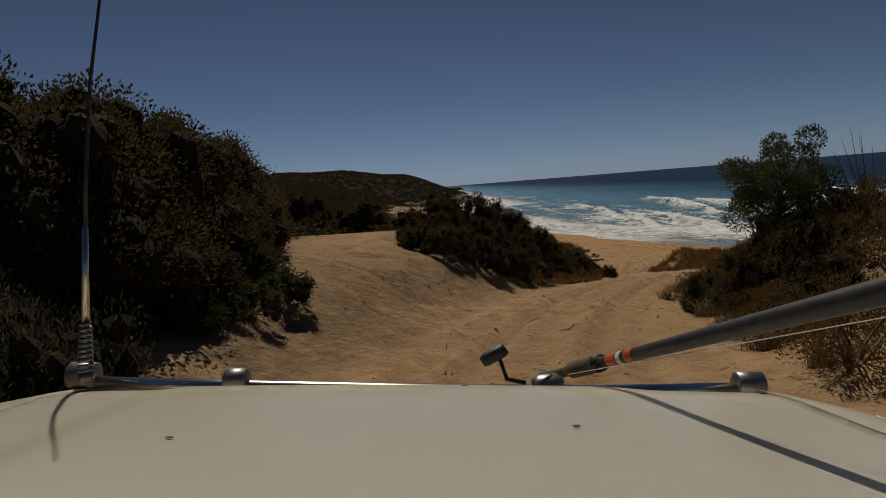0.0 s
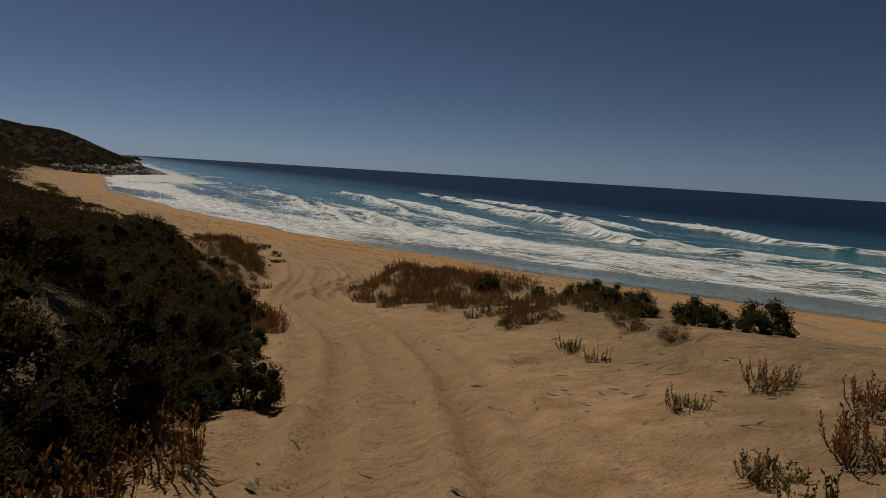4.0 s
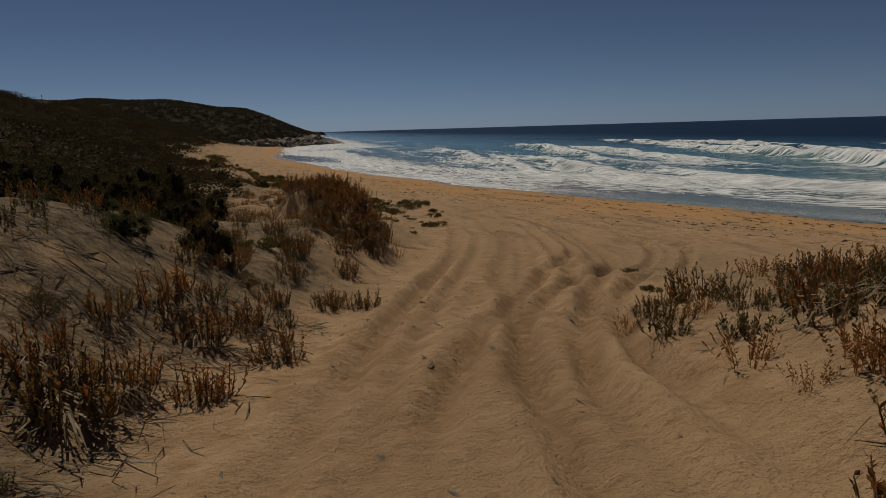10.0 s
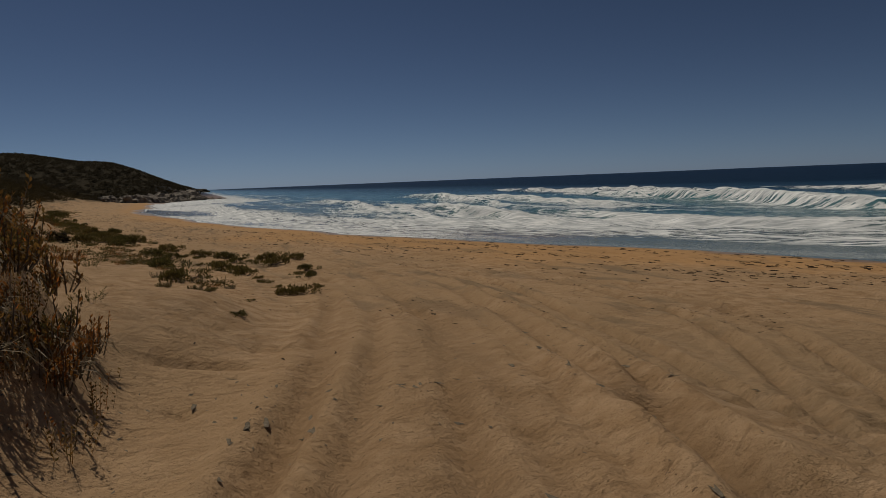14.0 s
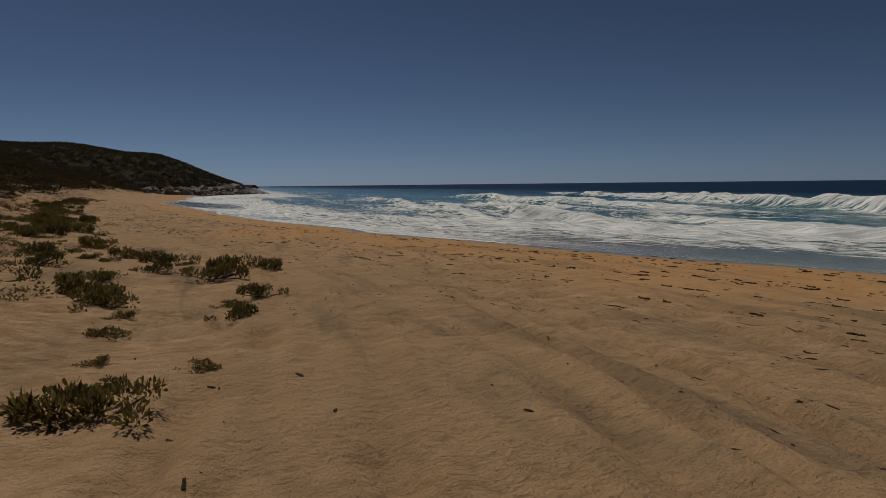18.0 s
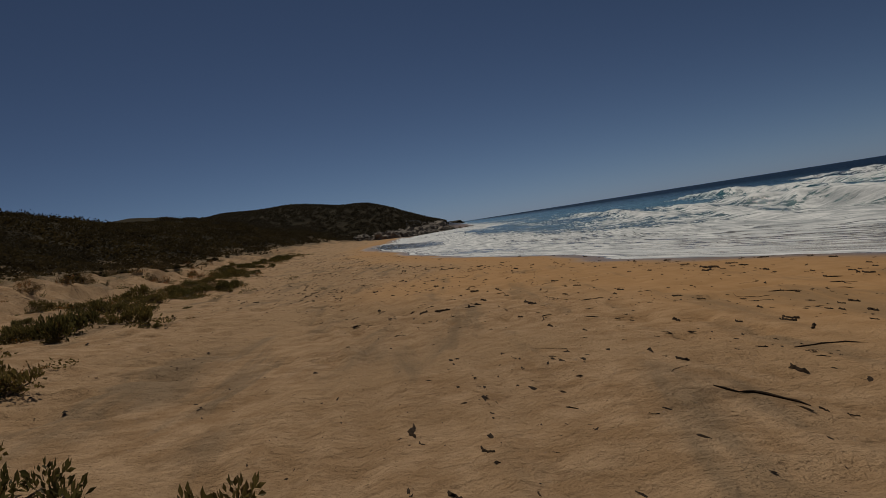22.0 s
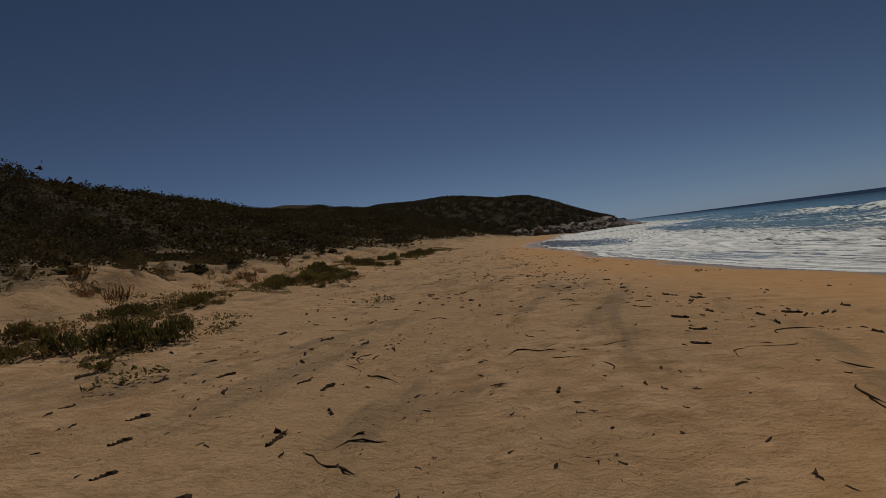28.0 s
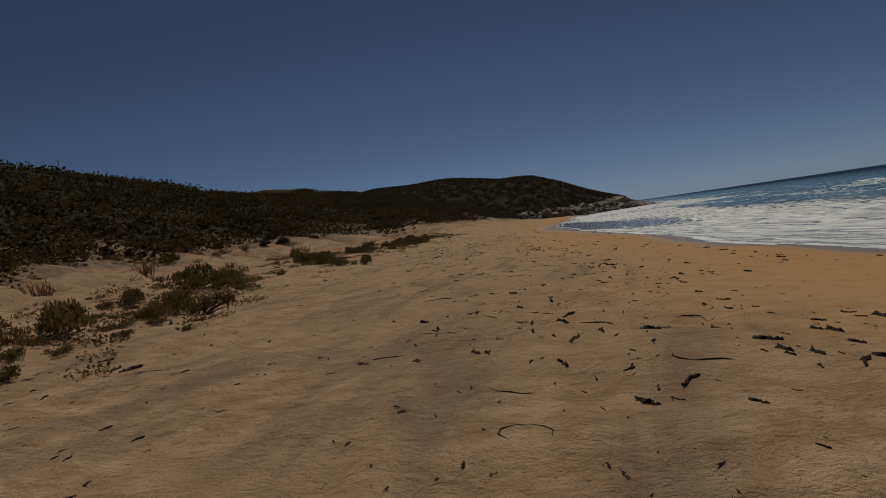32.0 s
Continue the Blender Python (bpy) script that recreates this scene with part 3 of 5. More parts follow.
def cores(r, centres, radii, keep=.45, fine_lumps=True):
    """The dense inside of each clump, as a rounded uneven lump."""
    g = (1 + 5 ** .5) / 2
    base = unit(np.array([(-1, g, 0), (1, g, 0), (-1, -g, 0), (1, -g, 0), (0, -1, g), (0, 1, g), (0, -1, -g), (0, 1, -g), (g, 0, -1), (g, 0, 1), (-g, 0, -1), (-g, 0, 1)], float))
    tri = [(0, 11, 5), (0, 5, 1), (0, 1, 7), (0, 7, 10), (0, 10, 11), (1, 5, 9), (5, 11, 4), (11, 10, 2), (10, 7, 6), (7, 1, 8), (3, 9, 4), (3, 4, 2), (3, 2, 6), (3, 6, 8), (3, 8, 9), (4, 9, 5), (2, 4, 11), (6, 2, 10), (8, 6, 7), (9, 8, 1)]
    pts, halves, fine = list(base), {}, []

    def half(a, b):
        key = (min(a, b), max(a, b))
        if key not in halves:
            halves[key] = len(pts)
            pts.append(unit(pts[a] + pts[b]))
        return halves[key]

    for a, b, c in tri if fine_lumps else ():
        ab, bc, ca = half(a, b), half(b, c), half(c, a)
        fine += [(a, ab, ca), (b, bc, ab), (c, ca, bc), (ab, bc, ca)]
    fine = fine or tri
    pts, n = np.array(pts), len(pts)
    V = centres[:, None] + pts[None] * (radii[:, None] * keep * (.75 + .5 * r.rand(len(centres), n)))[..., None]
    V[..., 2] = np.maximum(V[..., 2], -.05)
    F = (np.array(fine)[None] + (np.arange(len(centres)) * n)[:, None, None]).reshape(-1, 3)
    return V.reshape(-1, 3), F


def make_bush(kind, seed, wide, tall, clumps, count, length, width, leaf, label, lift=.35, open_=.0):
    """A shrub: stems, and a crown of clumps with an uneven outline."""
    r = np.random.RandomState(seed)
    way = unit(np.stack([r.normal(size=clumps), r.normal(size=clumps), np.abs(r.normal(size=clumps)) * .9 + .05], -1))
    reach = (.55 + .45 * r.rand(clumps))[:, None]
    centres = way * reach * np.array((wide * .8, wide * .8, tall * .8))
    centres[:, 2] += tall * .08
    w = np.arange(clumps // 3) * 2.4 + r.rand()
    ring = np.stack([np.cos(w) * wide * .72, np.sin(w) * wide * .72, tall * (.14 + .16 * r.rand(len(w)))], -1) * (.8 + .25 * r.rand(len(w)))[:, None]
    centres = np.concatenate([centres, ring])
    radii = (.16 + .16 * r.rand(len(centres))) * (wide + tall) * .5 * (1 - open_)
    root = new(kind)
    runs = []
    for c in centres[:: max(1, len(centres) // 14)]:
        mid = c * np.array((.35, .35, .5)) + r.normal(size=3) * .06 * wide
        runs.append(([np.array((0, 0, -.15)) + r.normal(size=3) * .03, mid, c], (.035 * wide, .02 * wide, .006 * wide)))
    V, F = tubes(runs)
    part("trunk", solid("trunk", V, F, BARK), BARK, root)
    V, F = crown(r, centres, radii, count, length, width, lift)
    part("crown", solid("crown", V, F, leaf), leaf, root)
    # dark lumps stand in for the shaded inside of a dense crown
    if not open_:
        part("twig_mass", solid("twig_mass", *cores(r, centres, radii, .45, wide > 2), CORE_SHADE), CORE_SHADE, root, "near-black filler for the shaded twiggy inside of the crown")
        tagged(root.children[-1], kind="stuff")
    return tagged(root, label, "shrub", "coastal shrubs")


def make_tuft(kind, seed, stems, tall, leaf, label, lean=.36, per=15, size=.048):
    """A tuft of upright curved stems set with short leaves, over a skirt of dry straps."""
    r = np.random.RandomState(seed)
    root = new(kind)
    runs, at, ax = [], [], []
    for i in range(stems):
        w, d = r.rand() * 6.28, .26 * math.sqrt(r.rand())
        foot = np.array((d * math.cos(w), d * math.sin(w), -.04))
        out = np.array((math.cos(w), math.sin(w), 0)) * lean * (.2 + 1.7 * r.rand() ** 1.5) + np.append(r.normal(size=2) * .14, 0)
        h = tall * (.35 + .85 * r.rand())
        mid, tip = foot + out * h * .75 + (0, 0, h * .35), foot + out * h * .85 + (0, 0, h)
        runs.append(([foot, foot * .25 + mid * .5 + tip * .25, tip], (.008, .007, .003)))
        for k in np.linspace(.3, 1.0, per):
            p = foot * (1 - k) ** 2 + 2 * k * (1 - k) * mid + k * k * tip
            a = r.rand() * 6.28
            at.append(p), ax.append((math.cos(a) * .6, math.sin(a) * .6, .85))
    V, F = tubes(runs, 3)
    tagged(part("stalk", solid("stalk", V, F, BARK), BARK, root), kind="stuff")
    V, F = leaves(np.array(at), np.array(ax), size, size * .42, r)
    part("foliage", solid("foliage", V, F, leaf), leaf, root)
    V, F = [], []
    for i in range(60):
        w, k = r.rand() * 6.28, len(V)
        d, n = .05 + .22 * r.rand(), .12 + .16 * r.rand()
        out, side = np.array((math.cos(w), math.sin(w), 0)), np.array((-math.sin(w), math.cos(w), 0)) * .007
        for q, z, s in ((0, .10, 1), (.5, .11, .9), (1, .01, .2)):
            p = out * (d + n * q) + (0, 0, z * (.6 + .8 * r.rand()))
            V += [p - side * s, p + side * s]
        F += [(k, k + 1, k + 3, k + 2), (k + 2, k + 3, k + 5, k + 4)]
    part("dry_leaves", solid("dry_leaves", V, F, STRAW), STRAW, root, "dead straw-coloured leaves")
    return tagged(root, label, "dune plant", "tufts on the dunes")


def make_grass(seed, blades, tall, label):
    """A tussock of thin arching blades."""
    r = np.random.RandomState(seed)
    V, F = [], []
    for i in range(blades):
        w = r.rand() * 6.28
        foot = np.append(r.normal(size=2) * .07, -.03)
        out = np.array((math.cos(w), math.sin(w), 0)) * (.25 + .6 * r.rand())
        h, side = tall * (.5 + .6 * r.rand()), np.array((-math.sin(w), math.cos(w), 0)) * .006
        k = len(V)
        for q, s in ((0, 1), (.5, .85), (1, .15)):
            p = foot + out * h * q * q + np.array((0, 0, h * (q - .3 * q * q)))
            V += [p - side * s, p + side * s]
        F += [(k, k + 1, k + 3, k + 2), (k + 2, k + 3, k + 5, k + 4)]
    return tagged(new("grass_tussock", solid("grass_tussock", V, F, STRAW)), label, "grass tussock", "dry grass tussocks")


def make_mat(seed, wide, count, leaf, label):
    """A low spreading beach plant."""
    r = np.random.RandomState(seed)
    root = new("beach_plant")
    n = 16
    w, d = r.rand(n) * 6.28, wide * np.sqrt(r.rand(n)) * .9
    centres = np.stack([d * np.cos(w) * 1.3, d * np.sin(w) * .8, .02 + .085 * r.rand(n)], -1)
    radii = wide * (.18 + .16 * r.rand(n))
    runs = [([np.array((0, 0, -.05)), c * (.5, .5, .4), c], (.009, .006, .003)) for c in centres]
    V, F = tubes(runs, 4)
    part("root", solid("root", V, F, BARK), BARK, root)
    at_w = r.choice(n, count)
    way = unit(r.normal(size=(count, 3)) * (1, 1, .55) + (0, 0, .5))
    at = centres[at_w] + way * radii[at_w][:, None] * (.3 + .6 * r.rand(count))[:, None] * (1, 1, .75)
    at[:, 2] = np.maximum(at[:, 2], .0)
    V, F = leaves(at, way + .5 * r.normal(size=(count, 3)) + (0, 0, .4), .034, .018, r)
    part("foliage", solid("foliage", V, F, leaf), leaf, root)
    return tagged(root, label, "beach plant", "low plants on the upper beach")


def make_weed(seed, label):
    """Washed-up weed: thin curled ribbons and small lumps in a flat tangle."""
    r = np.random.RandomState(seed)
    runs, lumps = [], []
    for i in range(9):
        w, p, pts = r.normal() * .5, np.array((-.26 + .3 * r.rand(), .07 * r.normal(), 0)), []
        for k in range(7):
            pts.append(p + (0, 0, .006 + .012 * r.rand()))
            w = .6 * w + r.normal() * .55
            p = p + np.array((math.cos(w) * .05, math.sin(w) * .03, 0))
        thick = .006 + .010 * r.rand()
        runs.append((pts, [thick * (.5 + r.rand()) for _ in pts]))
        lumps += [q for q in pts if r.rand() < .3]
    V, F = tubes(runs, 4)
    V2, F2 = cores(r, np.array(lumps), .010 + .020 * r.rand(len(lumps)), 1.0, False)
    V2[:, 2] = np.maximum(V2[:, 2] * .6, -.01)
    F = F + [tuple(f) for f in (F2 + len(V)).tolist()]
    return tagged(new("seaweed_clump", solid("seaweed_clump", np.concatenate([np.array(V), V2]), F, WRACK)), label, "seaweed", "seaweed on the beach")


STOCK = {
    "large": [make_bush("coastal_bush", 11 + i, 2.2, 3.3, 84, 30000, .070, .042, HEATH, "tall dense dark-green coastal bush on the sand bank") for i in range(3)],
    "heath": [make_bush("heath_bush", 21 + i, 1.25, 1.3, 44, 6600, .060, .032, HEATH, "rounded dark-green heath bush on the dune") for i in range(3)],
    "green": [make_bush("green_shrub", 31 + i, .8, .85, 28, 3400, .050, .026, GREEN, "small leafy green shrub rooted in dune sand") for i in range(3)],
    "grey": [make_bush("grey_shrub", 41 + i, .95, 1.2, 40, 4200, .060, .017, GREY, "grey-green shrub with upright fine-leaved sprigs", 1.4) for i in range(2)],
    "brown": [make_bush("wiry_shrub", 46 + i, 1.0, 1.1, 34, 3600, .055, .020, WIRY, "wiry brown-green shrub on the dune bank", .9, .25) for i in range(2)],
    "spurge": [make_tuft("spurge_tuft", 51 + i, 32 + 5 * i, .36, RUST, "upright rust-orange and green spurge tuft in sand") for i in range(3)],
    "stalk": [make_tuft("fleshy_tuft", 57 + i, 30 + 5 * i, .32, SUCC, "upright green fleshy dune plant tuft in sand") for i in range(2)],
    "grass": [make_grass(61 + i, 110, .5, "dry straw-coloured grass tussock on the dune") for i in range(2)],
    "mat": [make_mat(71 + i, .34, 1100, SUCC, "low spreading green succulent plant on dry sand") for i in range(3)],
    "weed": [make_weed(81 + i, "dark brown dried seaweed lying on the sand") for i in range(5)],
}
used, turn_of = set(), np.random.RandomState(3)


def plant(kind, x, y, size=1.0, tall=1.0, sink=.03):
    """One more of a kind, standing on the ground at x, y."""
    stock = STOCK[kind]
    ob = stock[turn_of.randint(len(stock))]
    turn = 360 * turn_of.rand() if kind != "weed" else 90 * turn_of.normal() * .35 + 100
    z = float(land(x, y)) - sink * size
    m = pose(x, y, z, turn_of.normal() * 4, turn_of.normal() * 4, turn) @ Matrix.Diagonal((size, size, size * tall, 1))
    if ob.name in used:
        return copy_thing(ob, m)
    used.add(ob.name)
    ob.matrix_basis = m
    return ob


def bed(kind, spots):
    for s in spots:
        plant(kind, *s)


# the high bank of bushes beside the start of the track
bed("large", [(-5.0, 7.8, 1.0, 1.0), (-5.1, 10.2, 1.0, 1.04), (-5.3, 12.6, 1.0, 0.96), (-5.5, 15.0, .95, 0.92), (-5.9, 17.4, .9, 0.84), (-6.5, 19.4, .9, 0.8), (-7.6, 9.0, 1.15, 1.04), (-7.8, 12.4, 1.15, 1.0), (-8.3, 5.4, 1.1, 1.0), (-5.8, 5.4, .85, 0.88), (-8.6, 15.8, 1.1, 0.88), (-10.5, 10.5, 1.2, 1.04), (-8.6, 18.6, 1.0, 0.8), (-11.5, 6.5, 1.2, 1.04)])
bed("heath", [(-3.5, 8.8, .8, 1.1), (-3.5, 10.4, .85, 1.2), (-3.7, 12.0, .8, 1.1), (-4.0, 13.8, .8, 1.1), (-4.4, 15.8, .75, 1.0), (-4.9, 17.8, .7, 1.0)])
bed("grey", [(-2.85, 4.3, .85), (-3.3, 5.1, .95), (-3.7, 4.2, 1.1), (-4.2, 5.6, 1.1)])
bed("green", [(-2.65, 8.5, .75), (-2.35, 9.5, .7), (-3.1, 7.7, .65), (-2.9, 10.2, .8), (-3.5, 7.0, .6)])
# the hedge behind the sand bowl
bed("large", [(-9.5, 29, .85, 1.1), (-6.4, 31, .8, 1.1), (-3.6, 30.5, .75, 1.05), (-1.0, 31.5, .75, .95), (-8.0, 34, .9, 1.0), (-4.5, 34.5, .85, 1.0), (1.2, 33.5, .7, .75), (-12, 26, .85, 1.0), (3.2, 36, .65, .7), (-1.5, 37, .85, .9)])
bed("heath", [(-6.2, 17.6, .9), (-7.2, 20.5, 1.0), (-8.2, 23.5, 1.0), (-2.0, 27.6, .8), (-5, 27.2, 1.0), (.8, 28.5, .9), (2.6, 30.6, .9), (4.2, 32.2, .9)])
# the clump in the middle, round which the track bends
bed("heath", [(-.5, 17.5, .7, .9), (.3, 16.9, .8, 1.0), (1.3, 17.3, .8, 1.1), (2.2, 18.1, .8, 1.0), (3.1, 19.1, .75, 1.0), (.35, 18.6, .95, 1.05), (1.55, 19.0, .95, 1.1), (1.4, 21.0, 1.15, 1.38), (.3, 20.8, .95, 1.2), (6.8, 24.3, .48, .9), (2.75, 20.4, .9, 1.1), (3.4, 22.0, 1.0, 1.1), (2.3, 23.0, 1.1, 1.15), (4.3, 21.8, .8, .95), (4.4, 23.4, .85, 1.0), (3.4, 25.3, 1.0, 1.0), (1.0, 24.6, 1.0, 1.0), (4.6, 26.8, .85, .85), (5.2, 28.8, .9, .9), (2.9, 27.8, .9, 1.0), (5.4, 23.6, .8, 1.0), (6.2, 24.6, .62, 1.0), (5.7, 25.6, .85, .95), (6.5, 27.4, .8, .9), (7.2, 29.6, .8, .85), (5.0, 22.5, .65, .9)])
bed("green", [(-.75, 18.4, .8), (6.1, 24.0, .8), (6.7, 25.8, .7), (2.0, 17.8, .7), (3.3, 19.6, .7), (7.4, 27.6, .7), (7.9, 29.3, .7)])
bed("spurge", [(2.6, 18.4, 1.1), (3.2, 18.9, 1.2), (3.7, 19.7, 1.1), (4.4, 20.4, 1.2), (5.1, 21.5, 1.2), (5.8, 22.5, 1.1), (2.9, 18.2, 1.0), (4.6, 21.0, 1.0), (5.6, 23.3, 1.0)])
# the bank across the track, with its small tree
bed("heath", [(4.75, 9.1, .6, 1.5), (5.2, 8.3, .7, 1.2), (4.6, 10.4, .5, 1.2), (5.9, 10.3, .7, 1.2), (5.0, 7.6, .7, .8), (5.4, 5.6, .75, .8), (5.6, 9.0, .75, .85), (6.6, 7.2, .9, .9), (4.9, 9.3, .55, .8), (5.6, 11.2, .6, .8), (6.8, 9.8, .8, .9), (7.6, 5.4, 1.0, .9), (6.4, 12.6, .6, .8)])
bed("brown", [(4.0, 5.8, .75), (4.1, 7.4, .75), (4.3, 8.8, .7), (4.6, 10.2, .7), (4.9, 11.6, .65), (5.4, 12.9, .6), (4.4, 6.6, .95), (4.8, 8.2, 1.0), (5.4, 7.0, 1.1), (4.7, 5.2, .9), (5.2, 10.6, .8), (6.3, 8.6, 1.1), (6.2, 5.6, 1.1), (4.6, 3.8, .8), (7.6, 7.2, 1.2)])
bed("green", [(4.3, 7.6, .7), (4.6, 9.6, .8), (5.7, 9.3, 1.2, 1.2), (5.0, 11.4, .7), (6.4, 10.8, 1.0), (7.0, 12.4, .9), (5.6, 12.6, .7), (9.6, 15.5, 1.2), (10.6, 16.8, 1.3), (11.2, 18.4, 1.2), (9.4, 13.6, 1.2), (10.2, 15.0, 1.3), (11.6, 17.0, 1.2), (12.0, 19.4, 1.0), (8.8, 14.4, 1.0)])
bed("grass", [(3.75, 7.0), (3.9, 8.2), (3.8, 6.0), (4.2, 9.6), (4.4, 10.6), (4.6, 12.2), (5.2, 13.4), (5.9, 14.4), (6.3, 13.6), (6.9, 15.6), (7.2, 14.8), (5.6, 11.4)])
bed("spurge", [(8.2, 17.4, .9), (8.4, 16.7, .9), (8.8, 16.9, .9), (9.2, 17.8, .9), (9.6, 18.8, .85), (8.7, 16.1, .9), (9.0, 17.2, .9), (8.1, 16.1, .9), (9.7, 17.0, .9), (10.2, 18.2, .9), (10.4, 17.4, .9), (8.2, 14.6, .8), (7.4, 14.2, .8), (7.7, 13.3, .8), (9.9, 19.5, .8), (10.8, 19.9, .8), (11.4, 21.2, .8), (9.4, 16.4, .9)])
bed("brown", [(6.2, 13.2, .6), (6.9, 14.3, .6), (7.6, 15.2, .55), (5.7, 12.2, .5)])
bed("spurge", [(6.0, 12.7, 1.0), (6.5, 13.8, 1.0), (7.1, 15.0, 1.0), (6.3, 14.3, .9), (6.9, 15.5, .9), (7.5, 15.9, .9), (5.7, 13.2, .8)])
bed("stalk", [(8.7, 18.2, .8), (8.9, 19.0, .9), (9.4, 19.9, .8), (10.1, 19.1, .9), (10.4, 21.4, .8), (9.0, 19.4, .7), (11.9, 24.2, .8), (12.4, 25.4, .8)])
# shrubs on the seaward crest
bed("green", [(18.9, 38.0, 1.15, 1.05), (20.2, 36.2, .8), (17.9, 34.6, .7), (19.2, 33.4, 1.0), (18.0, 31.6, 1.0), (17.2, 30.0, .9), (16.4, 28.4, .9), (15.6, 27.0, 1.0), (16.8, 26.0, 1.0), (15.0, 25.0, .95), (14.6, 23.4, 1.0), (20.4, 34.8, .9), (19.4, 30.8, 1.0)])
bed("brown", [(13.4, 28.6, .5), (14.3, 28.2, .45), (13.6, 25.2, .5), (13.1, 23.9, .45), (14.6, 30.2, .5), (17.2, 32.6, .6), (16.2, 30.6, .6), (15.6, 28.6, .65), (14.8, 26.6, .6), (18.6, 36.4, .6)])


def scatter(seed, count, x0, x1, y0, y1, keep, gap=.35):
    """Random spots inside a rectangle where keep(x, y) says how likely one stands."""
    r, out = np.random.RandomState(seed), []
    for _ in range(count * 30):
        if len(out) >= count:
            break
        x, y = x0 + (x1 - x0) * r.rand(), y0 + (y1 - y0) * r.rand()
        if r.rand() < keep(x, y) and all((x - a) ** 2 + (y - b) ** 2 > gap * gap for a, b in out):
            out.append((x, y))
    return out


sizes = np.random.RandomState(9)
# the grassy mound on the seaward side of the track
for x, y in scatter(1, 110, 13, 22, 36, 49, lambda x, y: float(bump(x, y, 17.4, 42.0, 2.7, 4.2, -12)) * (x - float(track_x(y)) > 2.1 + 1.5 * float(ramp(y, 42, 44))), .30):
    plant("spurge" if sizes.rand() < .62 else "stalk", x, y, .8 + .5 * sizes.rand())
for x, y in scatter(2, 80, 12.4, 21, 28, 40, lambda x, y: float(ramp(x - float(track_x(y)), 2.4, 4.2)) * (.25 + .75 * float(ramp(fuzz(x, y, 2.2, 3), -.3, .3))), .34):
    plant("spurge" if sizes.rand() < .5 else "stalk", x, y, .7 + .5 * sizes.rand())
bed("stalk", [(16.6, 46.6, 1.2), (17.0, 47.6, 1.0), (17.6, 48.4, 1.0), (16.9, 45.6, 1.1)])
bed("mat", [(20.4, 54.2, .8), (18.4, 49.9, .7)])
# the sand bank on the inland side, down to its last knob
for x, y in scatter(3, 62, 7, 14, 40, 60, lambda x, y: float(bump(x, y, 10.3, 50.5, 2.0, 7.5, -18)) * (float(track_x(y)) - x > 1.9), .34):
    plant("spurge" if sizes.rand() < .6 else "stalk", x, y, .5 + .45 * sizes.rand())
for x, y in scatter(4, 74, 11.5, 17, 57.4, 67, lambda x, y: float(bump(x + .27 * (y - 58.5), y, 14.2, 60.6, .75, 3.0)), .2):
    plant("spurge" if sizes.rand() < .85 else "stalk", x, y, .85 + .6 * sizes.rand())
bed("spurge", [(9.0, 32.3, 1.2), (9.1, 33.3, 1.1), (9.4, 34.6, 1.2), (8.6, 33.8, 1.2), (9.7, 36.2, 1.0), (8.8, 31.4, 1.0), (10.3, 45.4, 1.2), (10.5, 46.1, 1.1), (9.9, 45.9, 1.1), (10.9, 48.2, 1.2), (10.4, 48.6, 1.2), (11.4, 49.4, 1.0), (12.1, 54.2, 1.0)])
bed("spurge", [(13.3, 56.0, 1.25), (13.5, 56.7, .8), (13.7, 57.7, .9), (12.9, 57.9, .8), (13.1, 58.6, .9), (12.5, 56.8, .8), (14.2, 56.9, .8), (12.3, 55.2, .7), (10.8, 49.4, .9), (11.7, 50.5, .7), (12.6, 51.0, .7), (11.9, 52.4, .8), (10.2, 45.5, 1.1), (11.2, 46.3, .9), (9.6, 44.6, 1.1), (11.0, 51.4, .9)])
bed("mat", [(13.0, 57.3, 1.4, 1.3), (12.6, 57.6, 1.3, 1.2), (11.9, 54.6, 1.3, 1.4), (11.4, 54.0, 1.3, 1.4), (11.0, 53.4, 1.2, 1.4)])
bed("green", [(9.7, 50.2, .75, .9), (9.1, 51.0, .7)])
# dark scrub up the inland slope
bed("heath", [(8.8, 38.6, .7, .9), (9.0, 40.4, .65, .9), (8.8, 42.4, .75, .9), (8.3, 44.2, .7, .9), (9.4, 44.9, .42, 1.0), (8.5, 46.4, .6), (10.6, 51.4, .55, 1.1), (9.1, 52.6, .7), (9.8, 53.8, .5), (8.3, 36.4, .8), (8.0, 34.2, .8), (7.7, 32.4, .8)])
bed("brown", [(9.5, 41.6, .4), (9.4, 43.4, .4), (9.2, 39.4, .45), (11.3, 50.7, .38), (9.0, 45.6, .5), (9.7, 46.8, .4), (8.9, 37.2, .5), (8.5, 35.2, .5), (9.9, 43.9, .35)])
